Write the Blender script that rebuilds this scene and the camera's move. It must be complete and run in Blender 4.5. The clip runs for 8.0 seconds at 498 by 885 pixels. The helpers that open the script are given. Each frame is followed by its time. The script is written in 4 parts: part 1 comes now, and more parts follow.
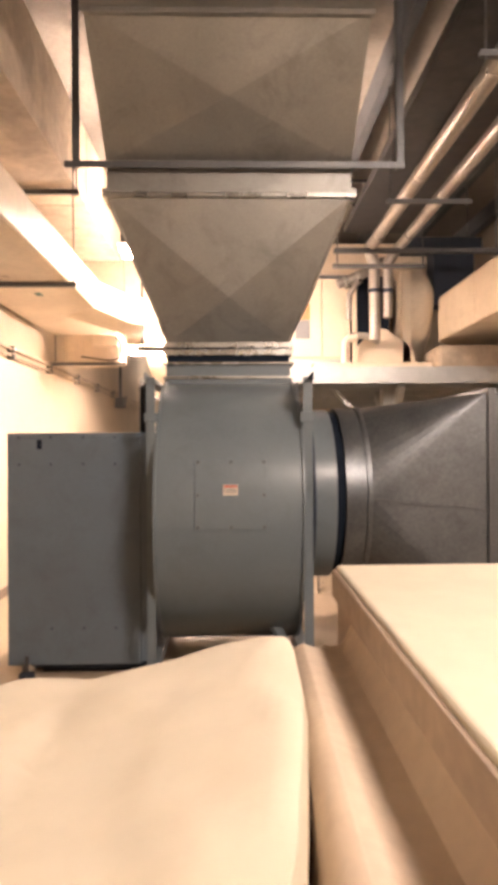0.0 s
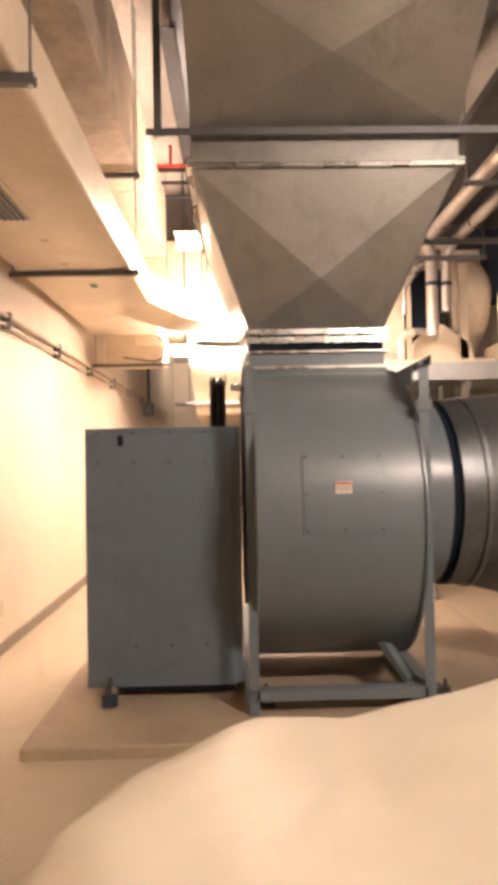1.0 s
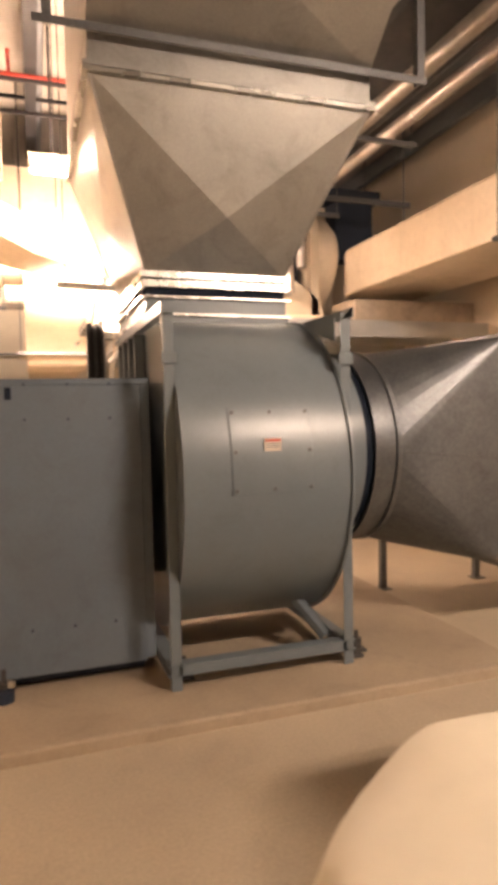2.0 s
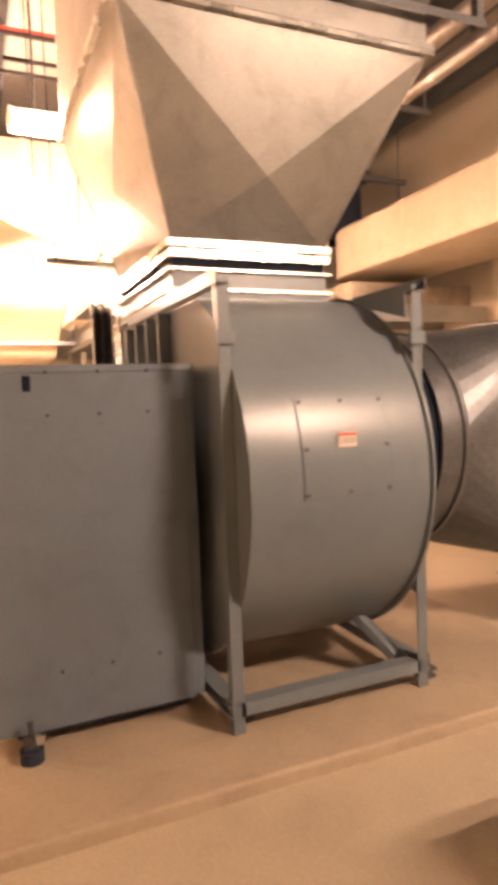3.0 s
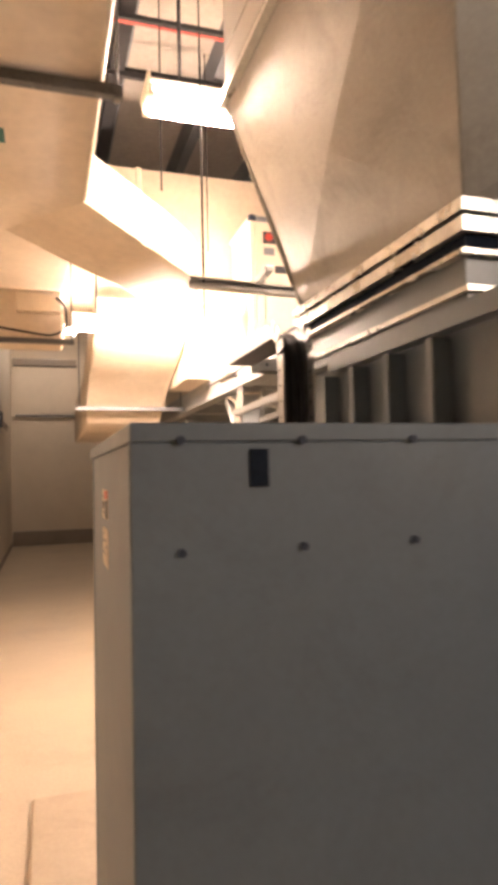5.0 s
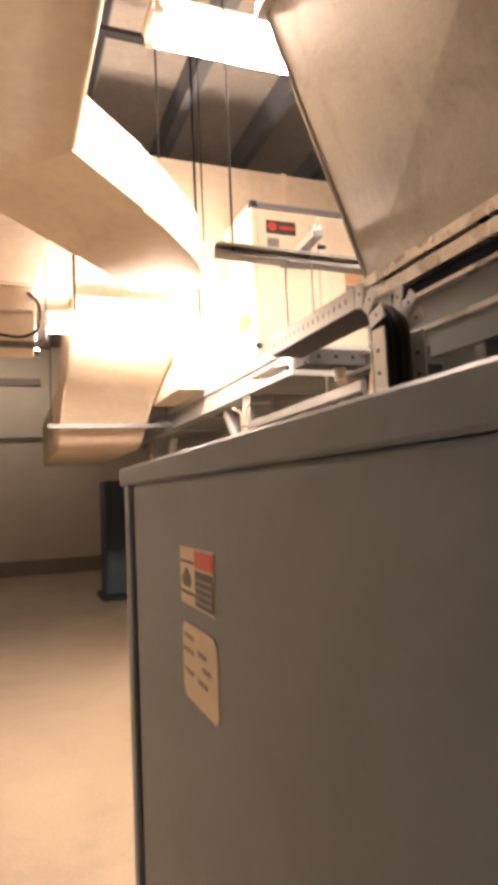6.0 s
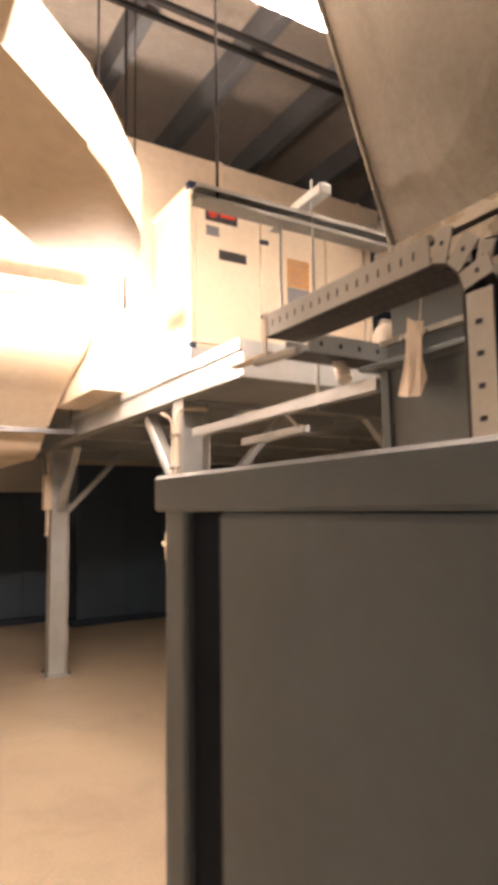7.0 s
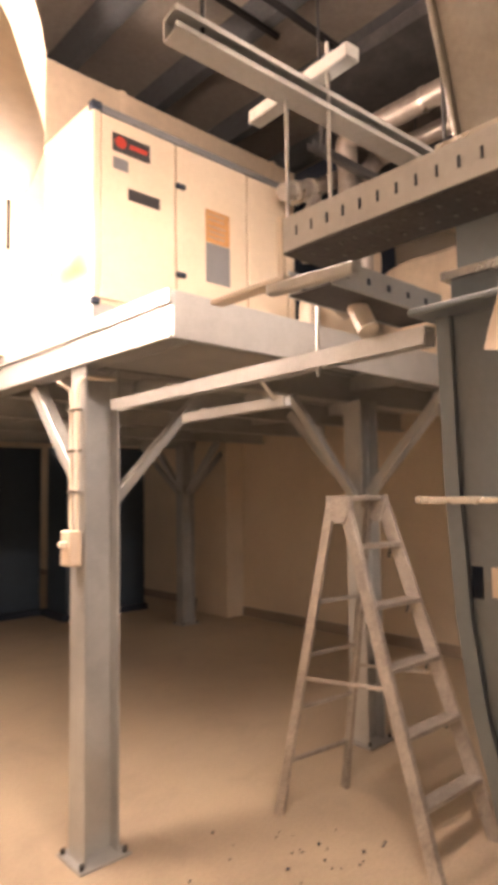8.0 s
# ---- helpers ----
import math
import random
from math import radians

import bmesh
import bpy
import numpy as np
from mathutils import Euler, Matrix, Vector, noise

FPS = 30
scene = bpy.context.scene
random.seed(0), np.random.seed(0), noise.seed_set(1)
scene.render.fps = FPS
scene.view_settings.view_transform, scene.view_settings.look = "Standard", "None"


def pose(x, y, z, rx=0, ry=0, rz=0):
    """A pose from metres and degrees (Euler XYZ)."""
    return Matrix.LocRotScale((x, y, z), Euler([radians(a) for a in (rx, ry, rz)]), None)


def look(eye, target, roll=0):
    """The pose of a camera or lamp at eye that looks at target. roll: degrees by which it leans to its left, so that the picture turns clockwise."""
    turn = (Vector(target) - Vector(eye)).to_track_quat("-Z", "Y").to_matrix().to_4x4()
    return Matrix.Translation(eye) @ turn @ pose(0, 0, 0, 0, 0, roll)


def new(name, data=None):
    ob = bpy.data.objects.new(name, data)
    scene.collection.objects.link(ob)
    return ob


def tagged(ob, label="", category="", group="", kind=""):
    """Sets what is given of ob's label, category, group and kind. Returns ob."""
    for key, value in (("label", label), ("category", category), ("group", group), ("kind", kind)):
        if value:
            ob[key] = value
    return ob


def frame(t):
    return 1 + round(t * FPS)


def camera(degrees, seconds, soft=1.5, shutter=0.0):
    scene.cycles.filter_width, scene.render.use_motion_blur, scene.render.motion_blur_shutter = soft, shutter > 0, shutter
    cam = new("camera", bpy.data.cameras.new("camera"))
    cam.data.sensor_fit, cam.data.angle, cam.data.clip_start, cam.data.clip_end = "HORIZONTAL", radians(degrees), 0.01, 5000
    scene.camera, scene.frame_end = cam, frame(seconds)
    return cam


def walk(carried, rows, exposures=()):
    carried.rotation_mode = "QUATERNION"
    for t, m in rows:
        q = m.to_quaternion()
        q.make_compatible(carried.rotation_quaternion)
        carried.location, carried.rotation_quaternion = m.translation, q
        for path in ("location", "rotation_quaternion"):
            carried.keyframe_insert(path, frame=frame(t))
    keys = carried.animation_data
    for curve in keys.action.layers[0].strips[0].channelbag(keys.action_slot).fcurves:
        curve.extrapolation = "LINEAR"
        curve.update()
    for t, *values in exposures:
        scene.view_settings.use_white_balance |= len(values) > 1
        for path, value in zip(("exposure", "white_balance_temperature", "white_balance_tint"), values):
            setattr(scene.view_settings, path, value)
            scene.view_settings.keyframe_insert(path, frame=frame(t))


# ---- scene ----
cam = camera(42.6, 8.0, soft=5.6, shutter=0.4)
PATH = [
    (0, (-0.037, -0.313, 1.655), (0.011, 1.686, 1.66), -0.4),
    (0.5, (-0.244, -0.086, 1.592), (-0.19, 1.913, 1.587), -0.1),
    (1, (-0.65, 0.135, 1.554), (-0.611, 2.134, 1.596), -1.1),
    (1.5, (-0.96, 0.284, 1.565), (-0.627, 2.255, 1.502), -0.5),
    (2.8, (-1.558, 1.111, 1.562), (-0.747, 2.935, 1.43), -3.1),
    (3, (-1.583, 1.248, 1.566), (-0.794, 3.081, 1.428), -2.2),
    (3.5, (-1.641, 1.685, 1.596), (-1.001, 3.58, 1.605), 2.0),
    (4, (-1.666, 2.175, 1.587), (-1.066, 4.08, 1.681), 0.5),
    (4.5, (-1.681, 2.595, 1.611), (-1.077, 4.501, 1.638), -0.6),
    (5, (-1.713, 3.057, 1.653), (-1.112, 4.962, 1.75), -1.3),
    (5.2, (-1.753, 3.248, 1.649), (-1.148, 5.153, 1.727), -1.4),
    (6.3, (-1.788, 4.119, 1.7), (-1.022, 5.957, 1.883), -1.6),
    (6.5, (-1.785, 4.257, 1.706), (-0.982, 6.082, 1.864), 0.1),
    (7, (-1.816, 4.577, 1.71), (-0.79, 6.282, 1.914), -0.8),
    (7.2, (-1.792, 4.737, 1.72), (-0.708, 6.413, 1.85), -1.3),
    (7.5, (-1.762, 4.956, 1.723), (-0.615, 6.591, 1.821), -2.0),
    (8, (-1.688, 5.261, 1.756), (-0.338, 6.729, 1.903), -0.8),
]
walk(cam, [(t, look(eye, target, roll)) for t, eye, target, roll in PATH],
     exposures=((0, 0.63, 6950, 17), (0.6, 0.55, 6900, 16), (1.0, 0.55, 7050, 17), (1.6, 0.52, 7150, 15), (2.8, 1.06, 8900, 30), (3.1, 1.06, 8900, 30), (3.6, 0.45, 7650, 20), (4.2, 0.35, 7400, 19), (5.2, 0.0, 7000, 15), (6.3, -0.33, 6750, 13), (7.2, -0.46, 6650, 12), (8, -0.19, 6850, 17)))

# ---- world, lamps ----
world = bpy.data.worlds.new("room_dark")
scene.world = world
world.use_nodes = True
world.node_tree.nodes["Background"].inputs[0].default_value = (0.35, 0.5, 0.75, 1)
world.node_tree.nodes["Background"].inputs[1].default_value = 0.02

WARM = (1.0, 0.79, 0.65)
LESS_WARM = (0.95, 0.82, 0.72)
TUBE_AISLE, TUBE_LOW, TUBE_NEAR, TUBE_FAR = 350.0, 310.0, 510.0, 70.0


# ---- materials ----
def mat(name, col, rough=0.6, metal=0.0, grain=30.0, amount=0.12, blotch=1.2, bump=0.05, dark=None, spec=0.5, rvar=0.12, wear=0.0, size=6.0):
    m = bpy.data.materials.new(name)
    m.use_nodes = True
    nt = m.node_tree
    N, L = nt.nodes, nt.links
    b = N["Principled BSDF"]
    b.inputs["Metallic"].default_value = metal
    b.inputs["Specular IOR Level"].default_value = spec
    n1 = N.new("ShaderNodeTexNoise")
    n1.inputs["Scale"].default_value = grain
    n1.inputs["Detail"].default_value = 6
    n2 = N.new("ShaderNodeTexNoise")
    n2.inputs["Scale"].default_value = blotch
    n2.inputs["Detail"].default_value = 5
    n2.inputs["Roughness"].default_value = 0.6
    geo = N.new("ShaderNodeNewGeometry")
    for n in (n1, n2):
        L.new(geo.outputs["Position"], n.inputs["Vector"])
    r1 = N.new("ShaderNodeMapRange")
    r1.inputs[1].default_value, r1.inputs[2].default_value = 0.3, 0.7
    r1.inputs[3].default_value, r1.inputs[4].default_value = 1 - amount, 1 + amount * 0.6
    L.new(n1.outputs["Fac"], r1.inputs[0])
    r2 = N.new("ShaderNodeMapRange")
    r2.inputs[1].default_value, r2.inputs[2].default_value = 0.35, 0.68
    L.new(n2.outputs["Fac"], r2.inputs[0])
    mix = N.new("ShaderNodeMix")
    mix.data_type = "RGBA"
    d = dark or tuple(c * 0.78 for c in col)
    mix.inputs["A"].default_value = (*d, 1)
    mix.inputs["B"].default_value = (*col, 1)
    L.new(r2.outputs[0], mix.inputs["Factor"])
    mul = N.new("ShaderNodeMix")
    mul.data_type = "RGBA"
    mul.blend_type = "MULTIPLY"
    mul.inputs["Factor"].default_value = 1
    L.new(mix.outputs["Result"], mul.inputs["A"])
    L.new(r1.outputs[0], mul.inputs["B"])
    out = mul.outputs["Result"]
    if wear:
        # smudges with ragged rims, broken up by a finer noise
        n3 = N.new("ShaderNodeTexNoise")
        n3.inputs["Scale"].default_value = size
        n3.inputs["Detail"].default_value = 9
        n3.inputs["Roughness"].default_value = 0.72
        n3.inputs["Distortion"].default_value = 0.6
        L.new(geo.outputs["Position"], n3.inputs["Vector"])
        r3 = N.new("ShaderNodeMapRange")
        r3.inputs[1].default_value, r3.inputs[2].default_value = 0.5, 0.74
        r3.inputs[3].default_value, r3.inputs[4].default_value = 0.0, wear
        L.new(n3.outputs["Fac"], r3.inputs[0])
        wm = N.new("ShaderNodeMix")
        wm.data_type = "RGBA"
        wm.inputs["B"].default_value = (*(c * 0.45 for c in d), 1)
        L.new(r3.outputs[0], wm.inputs["Factor"])
        L.new(out, wm.inputs["A"])
        out = wm.outputs["Result"]
    L.new(out, b.inputs["Base Color"])
    rr = N.new("ShaderNodeMapRange")
    rr.inputs[3].default_value, rr.inputs[4].default_value = max(rough - rvar, 0.05), min(rough + rvar, 1)
    L.new(n2.outputs["Fac"], rr.inputs[0])
    L.new(rr.outputs[0], b.inputs["Roughness"])
    if bump:
        bp = N.new("ShaderNodeBump")
        bp.inputs["Strength"].default_value = bump
        bp.inputs["Distance"].default_value = 0.01
        L.new(n1.outputs["Fac"], bp.inputs["Height"])
        L.new(bp.outputs["Normal"], b.inputs["Normal"])
    return m


def glow(name, col, strength):
    m = bpy.data.materials.new(name)
    m.use_nodes = True
    b = m.node_tree.nodes["Principled BSDF"]
    b.inputs["Base Color"].default_value = (0.9, 0.9, 0.9, 1)
    b.inputs["Emission Color"].default_value = (*col, 1)
    b.inputs["Emission Strength"].default_value = strength
    return m


M_FLOOR = mat("painted_concrete_floor", (0.5, 0.42, 0.305), 0.42, grain=60, amount=0.1, blotch=0.7, bump=0.04, dark=(0.41, 0.335, 0.25), wear=0.3, size=1.6)
M_PAD = mat("painted_concrete_pad", (0.43, 0.345, 0.25), 0.55, grain=50, amount=0.07, blotch=1.5, bump=0.05, dark=(0.35, 0.275, 0.2), wear=0.4, size=2.4)
M_WALL = mat("painted_plaster", (0.734, 0.639, 0.516), 0.7, grain=40, amount=0.05, blotch=0.6, bump=0.05, dark=(0.653, 0.564, 0.447), wear=0.12, size=2.0)
M_BASE = mat("grey_cove", (0.306, 0.254, 0.206), 0.6, grain=30)
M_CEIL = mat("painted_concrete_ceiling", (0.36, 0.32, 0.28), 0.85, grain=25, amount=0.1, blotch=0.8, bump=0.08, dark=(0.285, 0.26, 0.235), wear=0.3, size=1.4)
M_RIB = mat("dark_steel_beam_paint", (0.13, 0.14, 0.155), 0.7, grain=30, amount=0.15, blotch=1.5)
M_INS = mat("insulation_jacket", (0.755, 0.649, 0.516), 0.55, grain=18, amount=0.06, blotch=1.3, bump=0.1, dark=(0.632, 0.526, 0.404), wear=0.22, size=2.6)
M_DUSTY = mat("dusty_insulation", (0.612, 0.508, 0.396), 0.7, grain=14, amount=0.12, blotch=2.2, bump=0.12, dark=(0.388, 0.32, 0.249), wear=0.5, size=3.0)
M_GALV = mat("galvanised_sheet", (0.36, 0.347, 0.325), 0.45, 0.75, grain=70, amount=0.08, blotch=1.7, bump=0.015, dark=(0.285, 0.28, 0.268), rvar=0.12, wear=0.55, size=3.2)
M_ZINC = mat("bright_zinc_edge", (0.62, 0.61, 0.57), 0.28, 0.9, grain=40, amount=0.1, blotch=5.0, bump=0.05, dark=(0.45, 0.44, 0.41))
M_FAN = mat("grey_enamel", (0.147, 0.178, 0.199), 0.34, 0.0, grain=70, amount=0.05, blotch=1.4, bump=0.015, dark=(0.131, 0.16, 0.18), rvar=0.06, wear=0.25, size=5.0)
M_GUARD = mat("grey_guard_enamel", (0.112, 0.148, 0.185), 0.48, 0.0, grain=60, amount=0.05, blotch=1.8, bump=0.02, dark=(0.102, 0.128, 0.156), wear=0.3, size=4.0)
M_DARK = mat("dark_steel", (0.0315, 0.045, 0.072), 0.6, 0.1, grain=50, amount=0.2, spec=0.3)
M_RUBBER = mat("black_flexible_cloth", (0.011, 0.017, 0.029), 0.85, grain=80, amount=0.2, spec=0.12)
M_STRUT = mat("slotted_strut_steel", (0.15, 0.155, 0.162), 0.45, 0.6, grain=60, amount=0.2)
M_CREAM = mat("cream_unit_enamel", (0.755, 0.658, 0.525), 0.45, grain=40, amount=0.04, blotch=0.9, bump=0.02, dark=(0.694, 0.592, 0.464), wear=0.12, size=3.0)
M_STEEL = mat("pale_galvanised_steel", (0.543, 0.56, 0.556), 0.42, 0.55, grain=90, amount=0.05, blotch=2.5, dark=(0.427, 0.44, 0.443), wear=0.15, size=7.0)
M_ALU = mat("worn_aluminium", (0.50, 0.47, 0.43), 0.42, 0.5, grain=60, amount=0.2, blotch=6, dark=(0.34, 0.31, 0.28), wear=0.25, size=16.0)
M_SHEET = mat("white_dust_cover", (0.7, 0.635, 0.515), 0.5, grain=9, amount=0.04, blotch=1.6, bump=0.16, dark=(0.65, 0.58, 0.46), wear=0.1, size=3.0)
M_BOARD = mat("tan_crate_board", (0.499, 0.393, 0.301), 0.65, grain=22, amount=0.12, blotch=1.2, dark=(0.39, 0.3, 0.231), wear=0.25, size=4.0)
M_COVER = mat("tan_cover_cloth", (0.64, 0.53, 0.41), 0.7, grain=26, amount=0.06, blotch=1.4, dark=(0.531, 0.421, 0.326), wear=0.2, size=4.0)
M_PIPE = mat("foil_pipe_jacket", (0.46, 0.43, 0.40), 0.34, 0.45, grain=20, amount=0.14, blotch=3, dark=(0.36, 0.33, 0.30))
M_WHITE = mat("white_plastic", (0.796, 0.714, 0.602), 0.45, grain=50, amount=0.03)
M_RED = mat("red_pipe_paint", (0.50, 0.05, 0.035), 0.45, grain=40, amount=0.1)
M_REDL = mat("red_print", (0.55, 0.06, 0.04), 0.5, grain=40, amount=0.05)
M_ORANGE = mat("orange_print", (0.62, 0.33, 0.13), 0.5, grain=60, amount=0.15)
M_GREYL = mat("grey_print", (0.22, 0.23, 0.25), 0.5, grain=40, amount=0.05)
M_BLACKL = mat("black_print", (0.04, 0.04, 0.045), 0.5, grain=40, amount=0.05)
M_PAPER = mat("pale_label_paper", (0.673, 0.564, 0.447), 0.7, grain=40, amount=0.06)
M_TEAL = mat("teal_tape", (0.03, 0.17, 0.16), 0.5, grain=40, amount=0.1)
M_BLUE = mat("dark_blue_cabinet_paint", (0.045, 0.075, 0.115), 0.5, grain=40, amount=0.12)
M_CABLE = mat("black_cable", (0.02, 0.02, 0.022), 0.6, grain=50, amount=0.1, spec=0.2)
M_GREASE = mat("greasy_steel", (0.075, 0.072, 0.07), 0.5, 0.3, grain=40, amount=0.25)
# darker copy of the galvanised sheet: the inlet's shade is in its colour
M_INLET = mat("shaded_spangled_sheet", (0.17, 0.178, 0.185), 0.45, 0.75, grain=45, amount=0.16, blotch=2.4, bump=0.03, dark=(0.125, 0.135, 0.145), rvar=0.16, wear=0.5, size=6.0)
# zinc darkened so that the shade under the trays is in its colour
M_BED = mat("shaded_tray_zinc", (0.085, 0.085, 0.088), 0.55, 0.35, grain=120, amount=0.35, blotch=9.0, dark=(0.045, 0.047, 0.052), wear=0.3, size=20.0)
M_TUBE = glow("lit_tube", WARM, TUBE_AISLE)
M_TUBE_LOW = glow("lit_low_tube", WARM, TUBE_LOW)
M_TUBE_FAR = glow("dim_lit_tube", LESS_WARM, TUBE_FAR)
M_TUBE_NEAR = glow("bright_lit_tube", LESS_WARM, TUBE_NEAR)


# ---- mesh helpers ----
def finish(bm, name, material, smooth=False, mats=()):
    me = bpy.data.meshes.new(name)
    bmesh.ops.recalc_face_normals(bm, faces=bm.faces)
    bm.to_mesh(me)
    bm.free()
    me.materials.append(material)
    for m in mats:
        me.materials.append(m)
    if smooth:
        for p in me.polygons:
            p.use_smooth = True
        me.set_sharp_from_angle(angle=radians(35))
    return me


def part(name, bm, material, parent=None, label="", smooth=False):
    ob = new(name, finish(bm, name, material, smooth))
    if parent:
        ob.parent = parent
    if label:
        tagged(ob, label)
    return ob


def thing(name, label, category, group="", kind=""):
    return tagged(new(name), label, category, group, kind)


def box(x0, x1, y0, y1, z0, z1, bev=0.004, bm=None, seg=1):
    out = bm or bmesh.new()
    r = bmesh.ops.create_cube(out, size=1.0)
    vs = r["verts"]
    for v in vs:
        v.co = Vector((x0 + (v.co.x + 0.5) * (x1 - x0), y0 + (v.co.y + 0.5) * (y1 - y0), z0 + (v.co.z + 0.5) * (z1 - z0)))
    if bev:
        es = list({e for v in vs for e in v.link_edges})
        bmesh.ops.bevel(out, geom=es, offset=bev, segments=seg, affect="EDGES", profile=0.5)
    return out


def bar(a, b, w, h, bev=0.003, bm=None, roll=0.0):
    """A straight box section from a to b, w across and h high."""
    a, b = Vector(a), Vector(b)
    out = bm or bmesh.new()
    tmp = box(-w / 2, w / 2, -h / 2, h / 2, 0, (b - a).length, bev)
    d = (b - a).normalized()
    q = d.to_track_quat("Z", "Y").to_matrix().to_4x4()
    tmp.transform(Matrix.Translation(a) @ q @ Matrix.Rotation(roll, 4, "Z"))
    return join(out, tmp)


def join(out, tmp):
    me = bpy.data.meshes.new("tmp")
    tmp.to_mesh(me)
    tmp.free()
    out.from_mesh(me)
    bpy.data.meshes.remove(me)
    return out


def channel(a, b, w, h, t=0.004, up=(0, 0, 1), bm=None):
    """A U section from a to b, open on the side that up names."""
    a, b, u = Vector(a), Vector(b), Vector(up).normalized()
    d = (b - a).normalized()
    s = d.cross(u).normalized()
    u = s.cross(d).normalized()
    prof = [(-w / 2, h / 2), (-w / 2, -h / 2), (w / 2, -h / 2), (w / 2, h / 2), (w / 2 - t, h / 2), (w / 2 - t, -h / 2 + t), (-w / 2 + t, -h / 2 + t), (-w / 2 + t, h / 2)]
    return sweep([a, b], prof, s, u, bm)


def angle(a, b, w, h, t, s, u, bm=None):
    """An L section with its legs along s and u."""
    prof = [(0, 0), (w, 0), (w, t), (t, t), (t, h), (0, h)]
    return sweep([Vector(a), Vector(b)], prof, Vector(s), Vector(u), bm)


def hsection(a, b, w, h, t, s, u, bm=None):
    prof = [(-w / 2, -h / 2), (w / 2, -h / 2), (w / 2, -h / 2 + t), (t / 2, -h / 2 + t), (t / 2, h / 2 - t), (w / 2, h / 2 - t), (w / 2, h / 2), (-w / 2, h / 2), (-w / 2, h / 2 - t), (-t / 2, h / 2 - t), (-t / 2, -h / 2 + t), (-w / 2, -h / 2 + t)]
    return sweep([Vector(a), Vector(b)], prof, Vector(s), Vector(u), bm)


def sweep(ends, prof, s, u, bm=None):
    out = bm or bmesh.new()
    rings = [[out.verts.new(p + s * x + u * y) for x, y in prof] for p in ends]
    n = len(prof)
    for r0, r1 in zip(rings, rings[1:]):
        for i in range(n):
            out.faces.new((r0[i], r0[(i + 1) % n], r1[(i + 1) % n], r1[i]))
    out.faces.new(rings[0][::-1])
    out.faces.new(rings[-1])
    return out


def tube(points, r, seg=14, bm=None, bend=0.0, caps=True):
    """A round pipe along points; bend: radius of its elbows."""
    out = bm or bmesh.new()
    ps = [Vector(p) for p in points]
    if bend:
        q = [ps[0]]
        for i in range(1, len(ps) - 1):
            d0, d1 = (ps[i] - ps[i - 1]).normalized(), (ps[i + 1] - ps[i]).normalized()
            for k in range(7):
                f = k / 6
                q.append((ps[i] - d0 * bend) * (1 - f) ** 2 + ps[i] * 2 * f * (1 - f) + (ps[i] + d1 * bend) * f * f)
        q.append(ps[-1])
        ps = q
    rings, ref = [], None
    for i, p in enumerate(ps):
        d = (ps[min(i + 1, len(ps) - 1)] - ps[max(i - 1, 0)]).normalized()
        if ref is None:
            ref = d.orthogonal().normalized()
        ref = (ref - d * ref.dot(d)).normalized()
        o = d.cross(ref)
        rings.append([out.verts.new(p + (ref * math.cos(2 * math.pi * k / seg) + o * math.sin(2 * math.pi * k / seg)) * r) for k in range(seg)])
    for r0, r1 in zip(rings, rings[1:]):
        for k in range(seg):
            out.faces.new((r0[k], r0[(k + 1) % seg], r1[(k + 1) % seg], r1[k]))
    if caps:
        out.faces.new(rings[0][::-1])
        out.faces.new(rings[-1])
    return out


def disc(c, axis, r, h, seg=24, bm=None):
    c, axis = Vector(c), Vector(axis).normalized()
    return tube([c, c + axis * h], r, seg, bm)


def prism(poly, axis, a, b, bm=None, bev=0.0, seg=2):
    """A polygon pushed along an axis: x takes (y, z), y takes (x, z), z takes (x, y)."""
    out = bm or bmesh.new()
    tmp = bmesh.new()
    put = {"x": lambda p, c: (c, p[0], p[1]), "y": lambda p, c: (p[0], c, p[1]), "z": lambda p, c: (p[0], p[1], c)}[axis]
    r0 = [tmp.verts.new(put(p, a)) for p in poly]
    r1 = [tmp.verts.new(put(p, b)) for p in poly]
    n = len(poly)
    f0, f1 = tmp.faces.new(r0[::-1]), tmp.faces.new(r1)
    for i in range(n):
        tmp.faces.new((r0[i], r0[(i + 1) % n], r1[(i + 1) % n], r1[i]))
    if bev:
        bmesh.ops.bevel(tmp, geom=list(f0.edges) + list(f1.edges), offset=bev, segments=seg, affect="EDGES", profile=0.5)
    return join(out, tmp)


def cross_panel(c, depth, bm=None):
    """A sheet-metal panel of four corners, broken along its diagonals."""
    out = bm or bmesh.new()
    c = [Vector(p) for p in c]
    d1, d2 = c[2] - c[0], c[3] - c[1]
    w = c[1] - c[0]
    n = d1.cross(d2)
    s = w.cross(d2).dot(n) / n.dot(n)
    mid = c[0] + d1 * s + n.normalized() * depth
    v = [out.verts.new(p) for p in c]
    m = out.verts.new(mid)
    for i in range(4):
        out.faces.new((v[i], v[(i + 1) % 4], m))
    return out


def structure(name, bm, material, label, category, smooth=False):
    return tagged(part(name, bm, material, None, "", smooth), label, category, "", "structure")


# ---- the room ----
XL, XR, YB, YF, ZC = -2.57, 4.42, -7.5, 19.8, 5.42
structure("floor", box(XL - 0.2, XR + 0.2, YB - 0.2, YF + 0.2, -0.2, 0, 0), M_FLOOR, "smooth tan painted concrete floor with faint stains", "floor")
structure("wall_west", box(XL - 0.2, XL, YB, YF, 0, ZC, 0), M_WALL, "plain cream painted plaster wall", "wall")
structure("wall_east", box(XR, XR + 0.2, YB, YF, 0, ZC, 0), M_WALL, "plain painted block wall in shade", "wall")
structure("wall_north", box(XL - 0.2, XR + 0.2, YF, YF + 0.2, 0, ZC, 0), M_WALL, "far painted plaster end wall", "wall")
